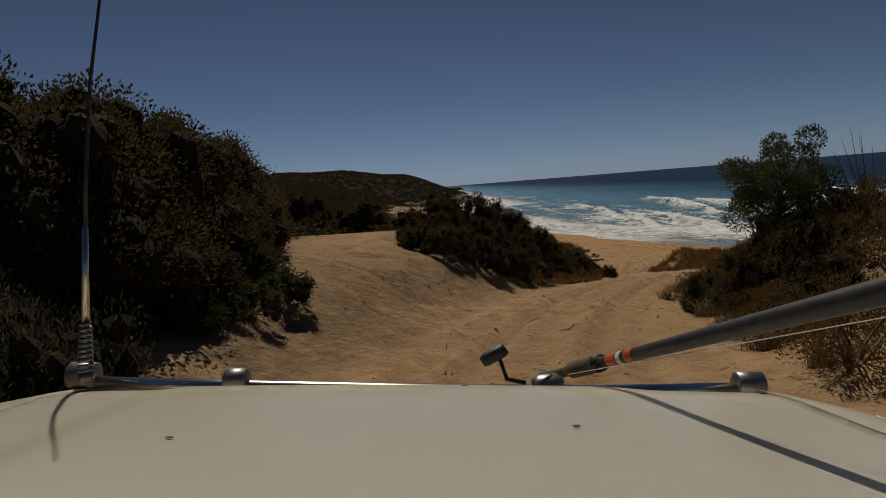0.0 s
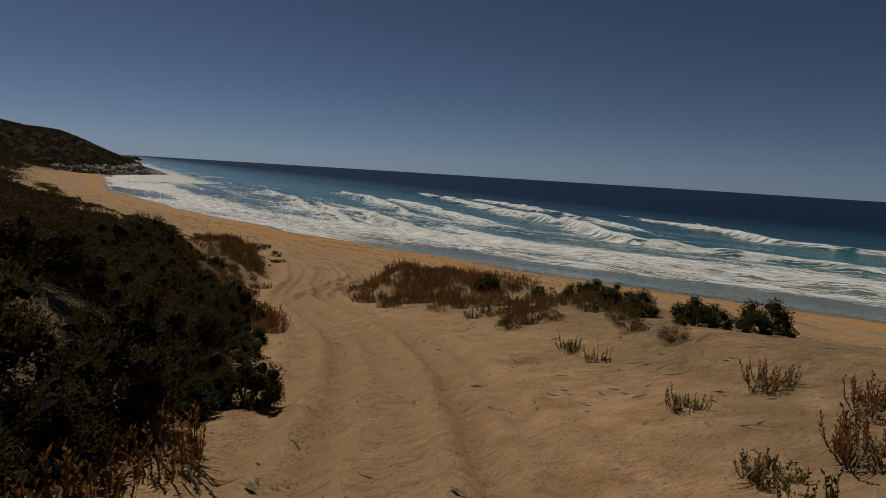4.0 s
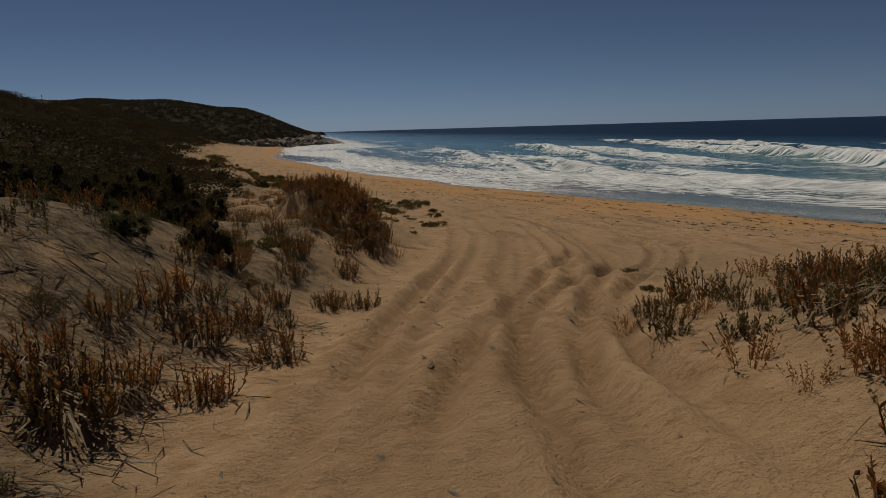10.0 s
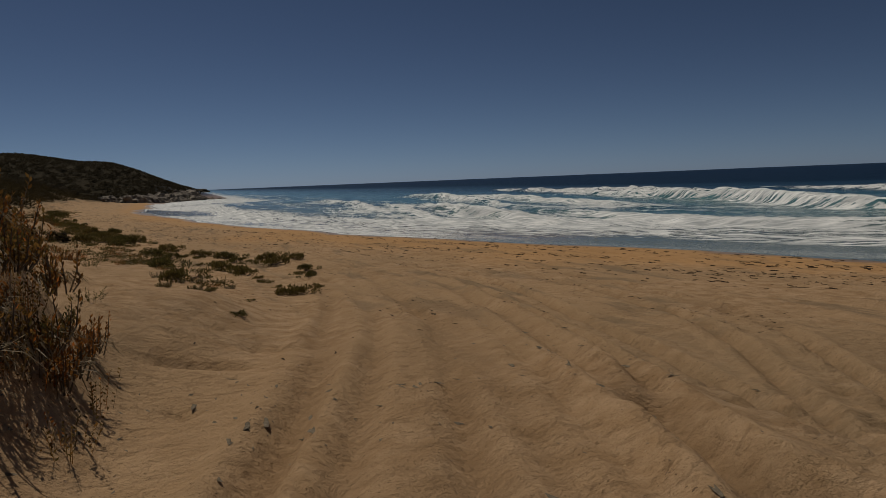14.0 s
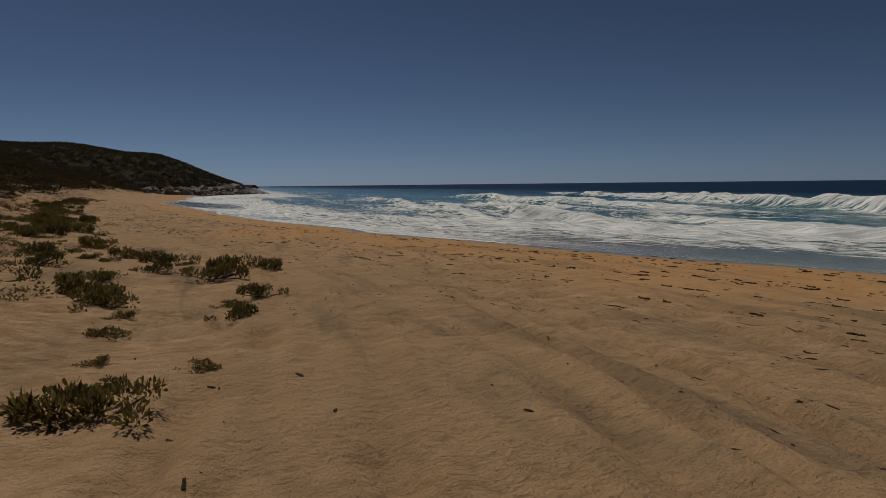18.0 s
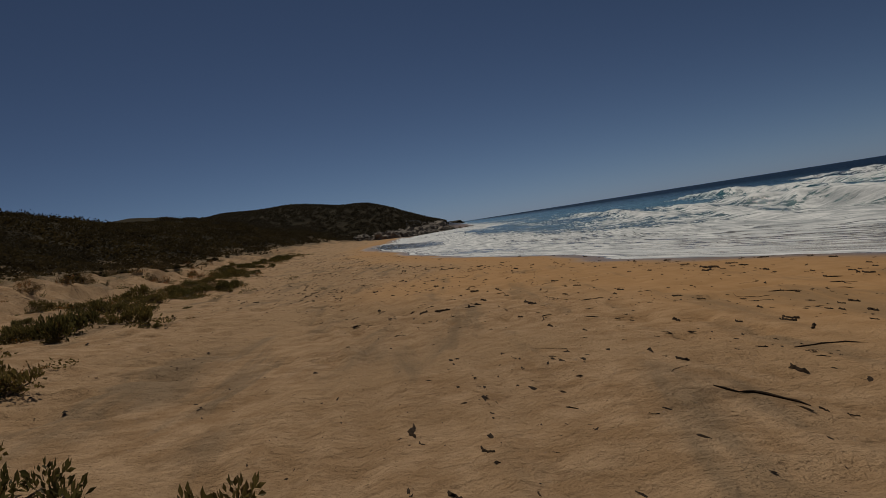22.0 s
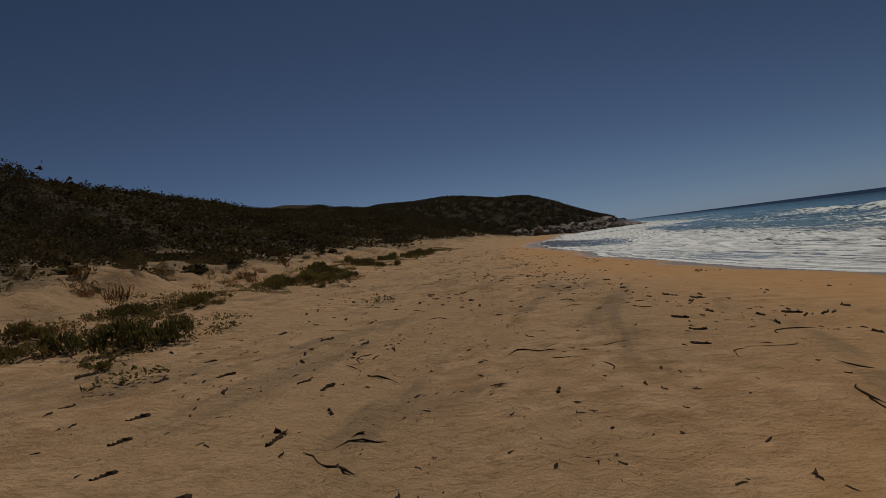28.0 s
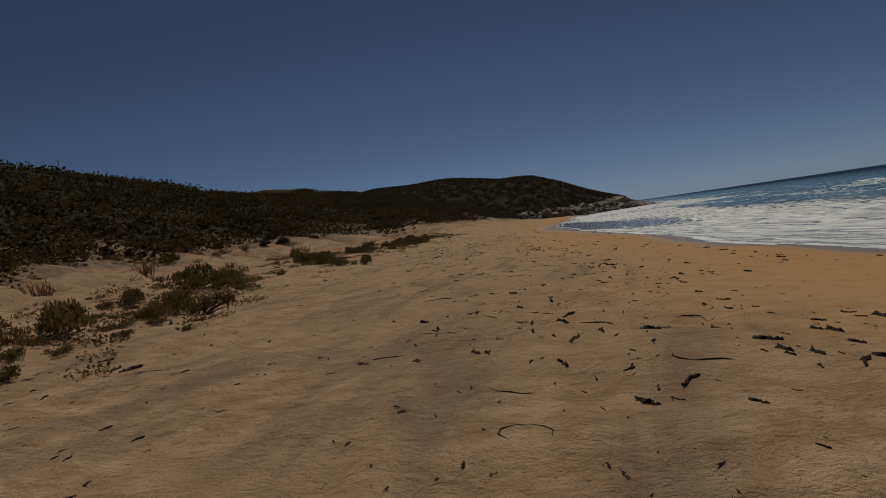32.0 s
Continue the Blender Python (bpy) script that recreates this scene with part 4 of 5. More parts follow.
bed("heath", [(7.2, 48.2, 1.45, 1.1), (9.0, 56.4, 1.1, 1.1), (8.3, 33.4, .9), (8.4, 35.4, .9), (8.4, 37.4, .85), (8.1, 39.4, .9), (8.0, 41.4, .9), (8.0, 43.2, .9), (7.6, 45.2, 1.0), (7.4, 47.4, 1.1), (7.2, 49.6, 1.1), (6.9, 51.8, 1.1), (7.6, 55.6, .8), (6.2, 40.6, 1.4), (5.6, 44.6, 1.5), (5.8, 48.4, 1.4), (4.4, 52.0, 1.5), (6.4, 37.2, 1.3), (7.3, 31.8, .85), (6.3, 30.4, 1.0), (5.4, 32.6, 1.15), (6.6, 34.2, 1.0), (7.3, 36.4, .9), (5.6, 36.6, 1.2), (6.4, 39.0, 1.1), (4.6, 39.6, 1.2), (7.0, 41.6, .95), (5.2, 42.6, 1.2), (6.6, 44.4, 1.0), (4.0, 45.6, 1.3), (6.2, 47.2, 1.0), (4.6, 49.2, 1.2), (6.4, 50.6, 1.0), (5.0, 52.6, 1.1), (6.9, 53.8, .9), (3.6, 35.2, 1.2), (3.0, 42.0, 1.3), (2.6, 48.8, 1.3), (7.4, 57.0, .9), (8.6, 60.2, 1.0), (6.0, 58.6, 1.1), (9.0, 63.6, .9), (7.0, 65.6, 1.1), (4.4, 61.0, 1.2)])
bed("brown", [(2.2, 127.6, 1.0), (.2, 131.6, 1.0), (3.0, 124.6, .8), (-3.2, 139.6, 1.0), (5.2, 113.4, .8), (7.0, 106.8, .8)])
bed("grass", [(8.4, 38.2), (8.8, 39.6), (9.0, 41.2), (8.6, 42.6), (9.2, 43.8), (8.2, 40.6), (8.9, 37.0), (9.4, 42.6)])
# low plants on the first flat of the beach
bed("mat", [(19.2, 71.9, 1.7, 1.5), (18.9, 72.6, 1.3), (17.6, 79.6, 1.3, .9), (18.1, 78.6, 1.1, .9), (18.5, 77.6, 1.2), (16.0, 88.6, 1.5), (19.9, 87.8, 1.4), (20.5, 87.4, 1.2), (21.4, 86.6, 1.1), (20.3, 78.9, 1.2), (20.4, 77.2, .7), (13.7, 83.2, 1.5), (15.3, 81.4, 1.6), (14.8, 82.4, 1.2), (15.9, 74.2, 1.2), (17.4, 82.6, .8), (19.8, 84.2, 1.3), (18.4, 88.6, 1.3), (19.1, 86.6, 1.1), (21.0, 80.2, .8), (14.5, 89.0, 1.2), (15.1, 85.8, 1.0), (15.4, 93.0, 1.3), (15.1, 90.8, 1.1), (16.6, 83.6, 1.0), (20.0, 73.5, .9), (16.9, 66.0, .9), (16.4, 68.2, 1.0), (17.4, 69.4, .8)])
bed("mat", [(14.2, 91.2, 1.28), (15.9, 88.4, 1.07), (16.7, 87.6, 1.29), (17.2, 89.5, 1.16), (18.0, 88.8, 1.15), (18.8, 87.7, 0.91), (19.0, 88.5, 1.29), (18.1, 85.5, 0.8), (18.6, 84.9, 0.93), (11.7, 102.4, 1.02), (11.6, 106.0, 1.19), (8.1, 108.0, 0.9), (14.3, 84.5, 1.23), (15.4, 93.2, 1.29), (17.3, 79.7, 0.88), (17.9, 78.9, 1.1), (18.8, 74.1, 0.8), (19.1, 72.9, 0.99), (19.8, 86.1, 0.82), (18.6, 76.0, 1.28), (11.0, 105.6, 1.02), (10.6, 106.7, 1.27), (10.0, 108.9, 1.19), (10.2, 110.2, 1.23), (12.6, 107.0, 0.89), (12.0, 104.9, 0.84), (5.3, 131.9, 1.1), (5.0, 132.7, 0.88), (3.4, 134.8, 1.17), (1.3, 139.9, 1.0), (2.1, 141.4, 1.06), (1.6, 143.7, 1.27), (0.5, 142.0, 1.06), (-1.6, 151.1, 0.85), (-2.5, 155.7, 0.88)])
bed("stalk", [(15.4, 72.0, .9), (15.8, 73.2, .8), (16.3, 73.6, .8), (17.0, 74.4, .8), (16.2, 71.4, .8), (17.2, 72.8, .7), (16.6, 75.4, .8), (15.2, 74.6, .9)])
for x, y in scatter(5, 215, -12, 18, 90, 205, lambda x, y: float(np.exp(-((x - float(foot_x(y)) - 2.9) / 1.5) ** 2)) * float(ramp(fuzz(x, y * .6, 3.5, 2), -.35, .25)), .35):
    plant("mat", x, y, .7 + .7 * sizes.rand(), .8 + .6 * sizes.rand())
for x, y in scatter(6, 34, -10, 16, 64, 170, lambda x, y: float(np.exp(-((x - float(foot_x(y)) + 1.2) / 1.8) ** 2)), .8):
    plant("stalk" if sizes.rand() < .6 else "spurge", x, y, .8 + .5 * sizes.rand())
for x, y in scatter(7, 110, -16, 12, 66, 185, lambda x, y: float(np.exp(-((x - float(foot_x(y)) + 4.6) / 2.2) ** 2)), 1.1):
    plant("heath" if sizes.rand() < .3 else "brown", x, y, .4 + .5 * sizes.rand(), .7)


def carpet(name, spots, shape, leaf, label, category, lift=0.0, turn=None):
    """Countless low growth, as one mesh: a clump of leaves set down at every spot (x, y, size)."""
    V0, F0 = shape
    r = np.random.RandomState(len(spots))
    P = np.asarray(spots, float)
    a = r.rand(len(P)) * 6.283 if turn is None else turn + .45 * r.normal(size=len(P))
    c, s = np.cos(a), np.sin(a)
    V = np.repeat(V0[None], len(P), 0) * P[:, 2][:, None, None]
    X = V[..., 0] * c[:, None] - V[..., 1] * s[:, None] + P[:, 0][:, None]
    Yv = V[..., 0] * s[:, None] + V[..., 1] * c[:, None] + P[:, 1][:, None]
    Zv = V[..., 2] + (land(P[:, 0], P[:, 1]) + lift)[:, None]
    F = (F0[None] + (np.arange(len(P)) * len(V0))[:, None, None]).reshape(-1, F0.shape[1])
    me = bpy.data.meshes.new(name)
    me.vertices.add(V.shape[0] * V.shape[1])
    me.vertices.foreach_set("co", np.stack([X, Yv, Zv], -1).astype(np.float32).ravel())
    k = F.shape[1]
    me.loops.add(F.size)
    me.loops.foreach_set("vertex_index", F.ravel().astype(np.int32))
    me.polygons.add(len(F))
    me.polygons.foreach_set("loop_start", np.arange(0, F.size, k, dtype=np.int32))
    me.update()
    me.materials.append(leaf)
    return tagged(new(name, me), label, category, kind="stuff")


def clump_shape(seed, count, length, width, wide=.9, tall=.38, n=8):
    r = np.random.RandomState(seed)
    c = np.stack([r.normal(size=n) * wide * .45, r.normal(size=n) * wide * .45, tall * (.25 + .55 * r.rand(n))], -1)
    V, F = crown(r, c, np.full(n, .36) * (.7 + .5 * r.rand(n)), count, length, width, .05, .9)
    V[:, 2] *= .75
    return V, F


def spots(seed, count, x0, x1, y0, y1, keep, small, large):
    r = np.random.RandomState(seed)
    x, y = x0 + (x1 - x0) * r.rand(count), y0 + (y1 - y0) * r.rand(count)
    k = r.rand(count) < keep(x, y)
    return np.stack([x, y, small + (large - small) * r.rand(count)], -1)[k]


def on_dune(x, y):
    d = foot_x(y) - x + 1.6 * fuzz(x, y, 5, 1)
    return ramp(d, 2.2, 5) * np.clip(ramp(fuzz(x, y, 3.5, 2) + .5 * fuzz(x, y, 1.4, 3) + (d - 8) / 7, -.3, .3) + .03, 0, 1)


carpet("heath_cover", spots(11, 6400, -34, 10, 62, 150, on_dune, .8, 1.5), clump_shape(1, 96, .145, .11, 1.2, .26), HILL, "low dark-green heath covering the dune slope", "heath")
carpet("heath_cover", spots(12, 5600, -75, -2, 150, 360, on_dune, 1.2, 2.2), clump_shape(2, 56, .24, .19, 1.2, .20), HILL, "dark heath covering the far dune slope", "heath")
carpet("heath_cover", spots(13, 3000, -110, -34, 40, 150, lambda x, y: .8 + 0 * x, 1.5, 2.6), clump_shape(3, 36, .36, .28, 1.2, .22), HILL, "dark heath covering the hill behind the beach", "heath")
carpet("heath_cover", spots(14, 2400, -32, 9, -6, 64, lambda x, y: ramp(track_x(y) - x - 1.5 * fuzz(x, y, 4, 3), 7.5, 11) * (1 - bump(x, y, -2.5, 19, 4, 8)), .8, 1.5), clump_shape(4, 80, .17, .075), HEATH, "dark heath covering the slope above the track", "heath")
carpet("headland_scrub", spots(15, 11000, -230, 26, 330, 500, lambda x, y: ramp(land(x, y), 2, 4), 1.2, 2.0), clump_shape(5, 34, .40, .34, 1.3, .12), HAZEHILL, "dark scrub covering the far headland, with haze in its colour", "scrub")


def sprig_shape(seed, stems, tall, spread):
    """A leafy tuft on thin stalks."""
    r = np.random.RandomState(seed)
    at, ax, stems_v = [], [], []
    for i in range(stems):
        w, d = r.rand() * 6.28, spread * math.sqrt(r.rand())
        h = tall * (.5 + .6 * r.rand())
        for k in np.linspace(.1, 1, 9):
            a = r.rand() * 6.28
            at.append((d * math.cos(w) * (1 + .6 * k), d * math.sin(w) * (1 + .6 * k), h * k)), ax.append((.8 * math.cos(a), .8 * math.sin(a), .8))
        foot, side = np.array((d * math.cos(w), d * math.sin(w), -.03)), np.array((math.sin(w), -math.cos(w), 0)) * .004
        stems_v += [foot - side, foot + side, foot * (1.6, 1.6, 0) + (0, 0, h) + side * .4, foot * (1.6, 1.6, 0) + (0, 0, h) - side * .4]
    V, F = leaves(np.array(at), np.array(ax), .045, .019, r)
    return np.concatenate([V, np.array(stems_v)]), np.concatenate([F, len(V) + np.arange(len(stems_v)).reshape(-1, 4)])


def foot_band(x, y):
    return np.exp(-((x - foot_x(y) + .8) / 2.0) ** 2) * ramp(fuzz(x, y, 3, 1), -.4, .4)


carpet("dune_growth", spots(21, 700, -12, 16, 64, 175, foot_band, .7, 1.2), sprig_shape(1, 20, .24, .22), SUCC, "low green and rusty growth along the dune foot", "dune plants")
carpet("dune_growth", spots(22, 500, -12, 16, 62, 175, foot_band, .7, 1.2), sprig_shape(2, 20, .26, .22), RUST, "low rusty growth along the dune foot", "dune plants")
carpet("dune_growth", spots(23, 130, 5, 14, 42, 62, lambda x, y: bump(x, y, 9.6, 51.5, 2.4, 7.5, -18) * ramp(track_x(y) - x, 1.9, 2.6), .6, 1.0), sprig_shape(3, 20, .24, .22), SUCC, "low green growth on the sand bank", "dune plants")
carpet("dune_growth", spots(24, 1300, 12.5, 24, 33, 50, lambda x, y: bump(x, y, 18.0, 41.6, 3.3, 5.0, -12) * ramp(fuzz(x, y, 1.6, 2), -.5, .1) * ramp(x - track_x(y), 2.0, 2.6), .6, 1.3), sprig_shape(4, 22, .27, .22), RUST, "low rusty growth on the sand mound", "dune plants")
carpet("dune_growth", spots(25, 1000, 11.5, 16.5, 56.5, 67.5, lambda x, y: ramp(fuzz(x, y, .8, 2), -.5, .2) * np.exp(-(((x - 14.2 + .27 * (y - 58.5)) / .9) ** 2 + ((y - 60.9) / 3.8) ** 2) ** 1.5), .6, 1.1), sprig_shape(5, 14, .34, .22), RUST, "dense rust-red growth over the sand knob", "dune plants")
carpet("dune_growth", spots(26, 260, 7, 14, 55, 70, lambda x, y: bump(x, y, 11.2, 63.5, 2.2, 5.0, 8), .6, 1.1), sprig_shape(6, 16, .28, .25), RUST, "rusty growth on the bank behind the knob", "dune plants")


def sprawl_shape(seed, count, wide):
    """A flat patch of small leaves, longer than broad."""
    r = np.random.RandomState(seed)
    a, d = r.rand(count) * 6.28, wide * np.sqrt(r.rand(count))
    at = np.stack([d * np.cos(a) * (1 + .3 * np.sin(3 * a)), d * np.sin(a) * .7, .17 * r.rand(count) ** 1.5 * (1.2 - d / wide)], -1)
    return leaves(at, r.normal(size=(count, 3)) * (1, 1, .4) + (0, 0, .5), .060, .028, r)


def foot_flat(x, y):
    return np.exp(-((x - foot_x(y) - 2.6) / 1.9) ** 2) * ramp(fuzz(x, y * .55, 3.2, 2) + .6 * fuzz(x, y, 1.1, 3) + .25 * ramp(y, 98, 112), -.2, .3)


carpet("dune_growth", spots(27, 10500, -14, 19, 72, 215, foot_flat, .7, 1.8), sprawl_shape(7, 84, .32), SUCC, "low dull-green creeping plants along the dune foot", "dune plants")
carpet("dune_growth", spots(28, 4600, -14, 19, 72, 215, foot_flat, .6, 1.4), sprawl_shape(8, 70, .34), RUST, "low brown creeping plants along the dune foot", "dune plants")


# ---- the small tree on the bank ----
def small_tree():
    r = np.random.RandomState(5)
    root = new("small_tree")
    runs, tips = [], []
    trunk = [np.array((0, 0, -.2)), np.array((.05, .02, .6)), np.array((-.05, .05, 1.2)), np.array((.05, .0, 1.7))]
    part("trunk", solid("trunk", *tubes([(trunk, (.09, .075, .06, .045))], 8), BARK, True), BARK, root)
    for i in range(15):
        k = .4 + .6 * i / 14
        foot = trunk[1] * (1 - k) + trunk[3] * k
        w = i * 2.4
        reach = .45 + .35 * r.rand()
        tip = foot + np.array((math.cos(w) * reach, math.sin(w) * reach, .2 + .65 * k * r.rand()))
        runs.append(([foot, foot * .5 + tip * .5 + (0, 0, -.06), tip], (.035, .022, .009)))
        tips.append(tip)
    for run in runs:
        part("limb", solid("limb", *tubes([run], 5), BARK, True), BARK, root)
    tips = np.array(tips)
    more = np.concatenate([tips, tips * .8 + (0, 0, .22), np.array([(-.1, 0, 2.35), (.12, .1, 2.2), (-.25, -.1, 2.1), (.8, .1, 1.95), (-.85, 0, 1.25), (-.7, .1, 1.45), (-.6, -.2, 1.1), (.7, 0, 1.2), (.5, .2, .9)])])
    V, F = crown(r, more, .20 + .10 * r.rand(len(more)), 21000, .046, .020, .5)
    part("crown", solid("crown", V, F, GREEN), GREEN, root)
    return tagged(root, "small bushy coastal tree with an open ragged crown", "tree")


tree_ob = small_tree()
tree_ob.matrix_basis = pose(5.55, 9.9, float(land(5.55, 9.9)) - .25, 0, 3, 20)


def bare_bush(x, y, tall):
    r = np.random.RandomState(int(x * 10))
    runs = []
    for i in range(26):
        w, k = r.rand() * 6.28, .3 + .7 * r.rand()
        foot = np.append(r.normal(size=2) * .06, -.05)
        mid = foot + np.array((math.cos(w) * .2, math.sin(w) * .2, tall * .45 * k))
        tip = mid + np.array((math.cos(w + r.normal() * .6) * .22, math.sin(w + r.normal() * .6) * .22, tall * .5 * k))
        runs.append(([foot, mid, tip], (.011, .007, .002)))
        runs.append(([mid, mid + np.append(r.normal(size=2) * .14, .25 * k)], (.005, .002)))
    ob = new("bare_bush", solid("bare_bush", *tubes(runs, 4), BARK))
    ob.matrix_basis = pose(x, y, float(land(x, y)))
    return tagged(ob, "leafless grey twiggy bush beside the small tree", "bush")


bare_bush(6.5, 9.0, 1.9)
bare_bush(6.9, 8.0, 1.5)


# ---- dead sticks and litter ----
def sticks(name, seed, count, keep, x0, x1, y0, y1, long, label):
    r = np.random.RandomState(seed)
    x, y = x0 + (x1 - x0) * r.rand(count * 4), y0 + (y1 - y0) * r.rand(count * 4)
    k = np.nonzero(r.rand(count * 4) < keep(x, y))[0][:count]
    runs = []
    for i in k:
        w, n = r.normal() * .9 - .6, long * (.3 + r.rand())
        a = np.array((x[i], y[i])) - n * .5 * np.array((math.cos(w), math.sin(w)))
        b = np.array((x[i], y[i])) + n * .5 * np.array((math.cos(w), math.sin(w))) + r.normal(size=2) * .05
        c = (a + b) / 2 + r.normal(size=2) * n * .15
        za, zb, zc = land(np.array((a[0], b[0], c[0])), np.array((a[1], b[1], c[1])))
        t = .004 + .007 * r.rand()
        runs.append(([(*a, za), (*c, zc + n * .18 * r.rand()), (*b, zb + n * .25 * r.rand())], (t, t * .8, t * .4)))
    V, F = tubes(runs, 3)
    return tagged(new(name, solid(name, V, F, BARK)), label, "dead sticks", kind="stuff")


sticks("dead_sticks", 3, 2600, lambda x, y: ramp(track_x(y) - x, 1.9, 3.2) * (1 - ramp(track_x(y) - x, 4.5, 7)), 2, 13, 24, 50, .5, "grey dead sticks and roots strewn on the bank")
sticks("dead_sticks", 4, 260, lambda x, y: ramp(x - track_x(y), 1.9, 3) * (1 - ramp(x - track_x(y), 5, 8)), 2, 20, 3, 40, .25, "grey dead sticks and roots on the sand bank")
sticks("dead_sticks", 5, 900, lambda x, y: ramp(foot_x(y) - x, -1, 1) * (1 - ramp(foot_x(y) - x, 3, 6)), -14, 14, 62, 170, .5, "grey dead sticks strewn on the dune foot")
sticks("dead_sticks", 6, 60, lambda x, y: .5 + 0 * x, -3, 4, 9, 17, .28, "small dead sticks lying on the sand bowl")

# ---- what the sea has left on the beach ----
wr = np.random.RandomState(21)
drift = [(20.0, 99.1), (21.2, 96.8), (20.7, 100.3), (21.7, 106.2), (23.0, 99.6), (22.0, 97.6), (24.9, 98.5), (25.2, 96.6), (25.5, 95.3), (21.7, 105.1), (21.6, 107.3), (21.5, 109.9), (21.0, 106.2), (23.2, 104.2), (18.1, 118.1), (21.2, 121.4), (14.3, 137.6), (14.4, 136.2), (9.8, 135.8), (10.6, 135.4), (16.5, 104.2), (11.4, 119.7)]
for x, y in drift:
    for k in range(2):
        plant("weed", x + wr.normal() * .2, y + wr.normal() * .2, .4 + .4 * wr.rand(), .8, .0)
for i in range(230):
    y = 60 + 110 * wr.rand()
    inner = 15 + 4 * wr.normal() + 6 * ramp(100 - y, 0, 30) + 5 * (wr.rand() < .3)
    x = float(shore_x(y)) - inner
    if x > float(foot_x(y)) + 2:
        plant("weed", x, y, .3 + .45 * wr.rand() ** 2, .7, .0)


def crumbs(name, seed, count, keep, x0, x1, y0, y1, size, label, category, material):
    """Fine scattered bits, each a small uneven lump."""
    r = np.random.RandomState(seed)
    x, y = x0 + (x1 - x0) * r.rand(count * 6), y0 + (y1 - y0) * r.rand(count * 6)
    k = np.nonzero(r.rand(count * 6) < keep(x, y))[0][:count]
    x, y, n = x[k], y[k], len(k)
    ring = np.linspace(0, 6.283, 8)[:-1]
    base = np.concatenate([np.stack([np.cos(ring) * 1.9, np.sin(ring) * .55, ring * 0], -1), [(0, 0, .22)]])
    sz = size * (.35 + 1.5 * r.rand(n) ** 4)
    V = base[None] * np.clip(1 + .6 * r.normal(size=(n, 8, 1)), .15, 1.7) * np.array((1, 1, 1.1)) * sz[:, None, None]
    a = 1.75 + .4 * r.normal(size=n)
    P = np.stack([V[..., 0] * np.cos(a)[:, None] - V[..., 1] * np.sin(a)[:, None] + x[:, None], V[..., 0] * np.sin(a)[:, None] + V[..., 1] * np.cos(a)[:, None] + y[:, None], V[..., 2] + land(x, y)[:, None] - .004], -1)
    F = (np.array([(k, (k + 1) % 7, 7) for k in range(7)])[None] + (np.arange(n) * 8)[:, None, None]).reshape(-1, 3)
    return tagged(new(name, solid(name, P.reshape(-1, 3), F, material)), label, category, kind="stuff")


crumbs("seaweed_crumbs", 5, 26000, lambda x, y: (.10 + .90 * ramp(fuzz(shore_x(y) - x, y * .22, 1.5, 1), .1, .55)) * np.exp(-((shore_x(y) - x - 19) / 7) ** 2) * (x > foot_x(y)), -8, 40, 56, 190, .026, "dark crumbs of seaweed strewn over the beach", "seaweed crumbs", WRACK)
crumbs("seaweed_crumbs", 7, 17000, lambda x, y: (.06 + .94 * ramp(fuzz(x, y * .7, 2.3, 3) + .6 * fuzz(x, y, .7, 4), .15, .6)) * ramp(x - foot_x(y), 1.5, 4) * ramp(shore_x(y) - x, 11, 16), -8, 30, 62, 190, .028, "small dark clods of dried weed on the upper beach", "seaweed crumbs", WRACK)
crumbs("leaf_litter", 6, 5200, lambda x, y: (.2 + .8 * ramp(fuzz(x, y, 2, 2), 0, .5)) * (1 - ramp(np.abs(x - track_x(y)), 3.5, 6)), -4, 24, 4, 62, .03, "dark bits of leaf litter on the sand track", "litter", BARK)



def shred_shape(seed):
    """A flat ragged scrap of weed, long and thin."""
    r = np.random.RandomState(seed)
    n = 10
    along = np.linspace(-.2, .2, n)
    mid = .03 * np.sin(along * 12 + seed) + .008 * r.normal(size=n)
    wide = (.010 + .040 * r.rand(n) ** 1.5) * np.sqrt(np.clip(1.05 - (along / .2) ** 2, .03, 1))
    rows = [np.stack([along + .012 * r.normal(size=n), mid + k * wide * (.6 + .8 * r.rand(n)), np.full(n, -.004) if k else .02 + .035 * r.rand(n)], -1) for k in (-1, 0, 1)]
    V = np.concatenate(rows)
    F = np.array([(q * n + i, q * n + i + 1, (q + 1) * n + i + 1, (q + 1) * n + i) for q in (0, 1) for i in range(n - 1)])
    return V, F


def drift_lines(x, y):
    s = shore_x(y) - x
    lines = ramp(fuzz(s, y * .12, 1.6, 1) + .35 * fuzz(s, y * .5, 1.1, 3), .2, .7)
    return (.12 + .88 * lines) * np.exp(-((s - 17 + 3 * ramp(y, 108, 122)) / 6.5) ** 2) * ramp(x - foot_x(y), 2, 5) * (1 - .45 * ramp(y, 112, 124))


for k in range(3):
    lie = spots(61 + k, 20000, -8, 48, 56, 205, drift_lines, 0, 1)
    lie[:, 2] = .22 + .75 * lie[:, 2] ** 2.4
    carpet("seaweed_scraps", lie, shred_shape(k), WRACK, "dark scraps of seaweed strewn in lines over the beach", "seaweed", turn=1.75)

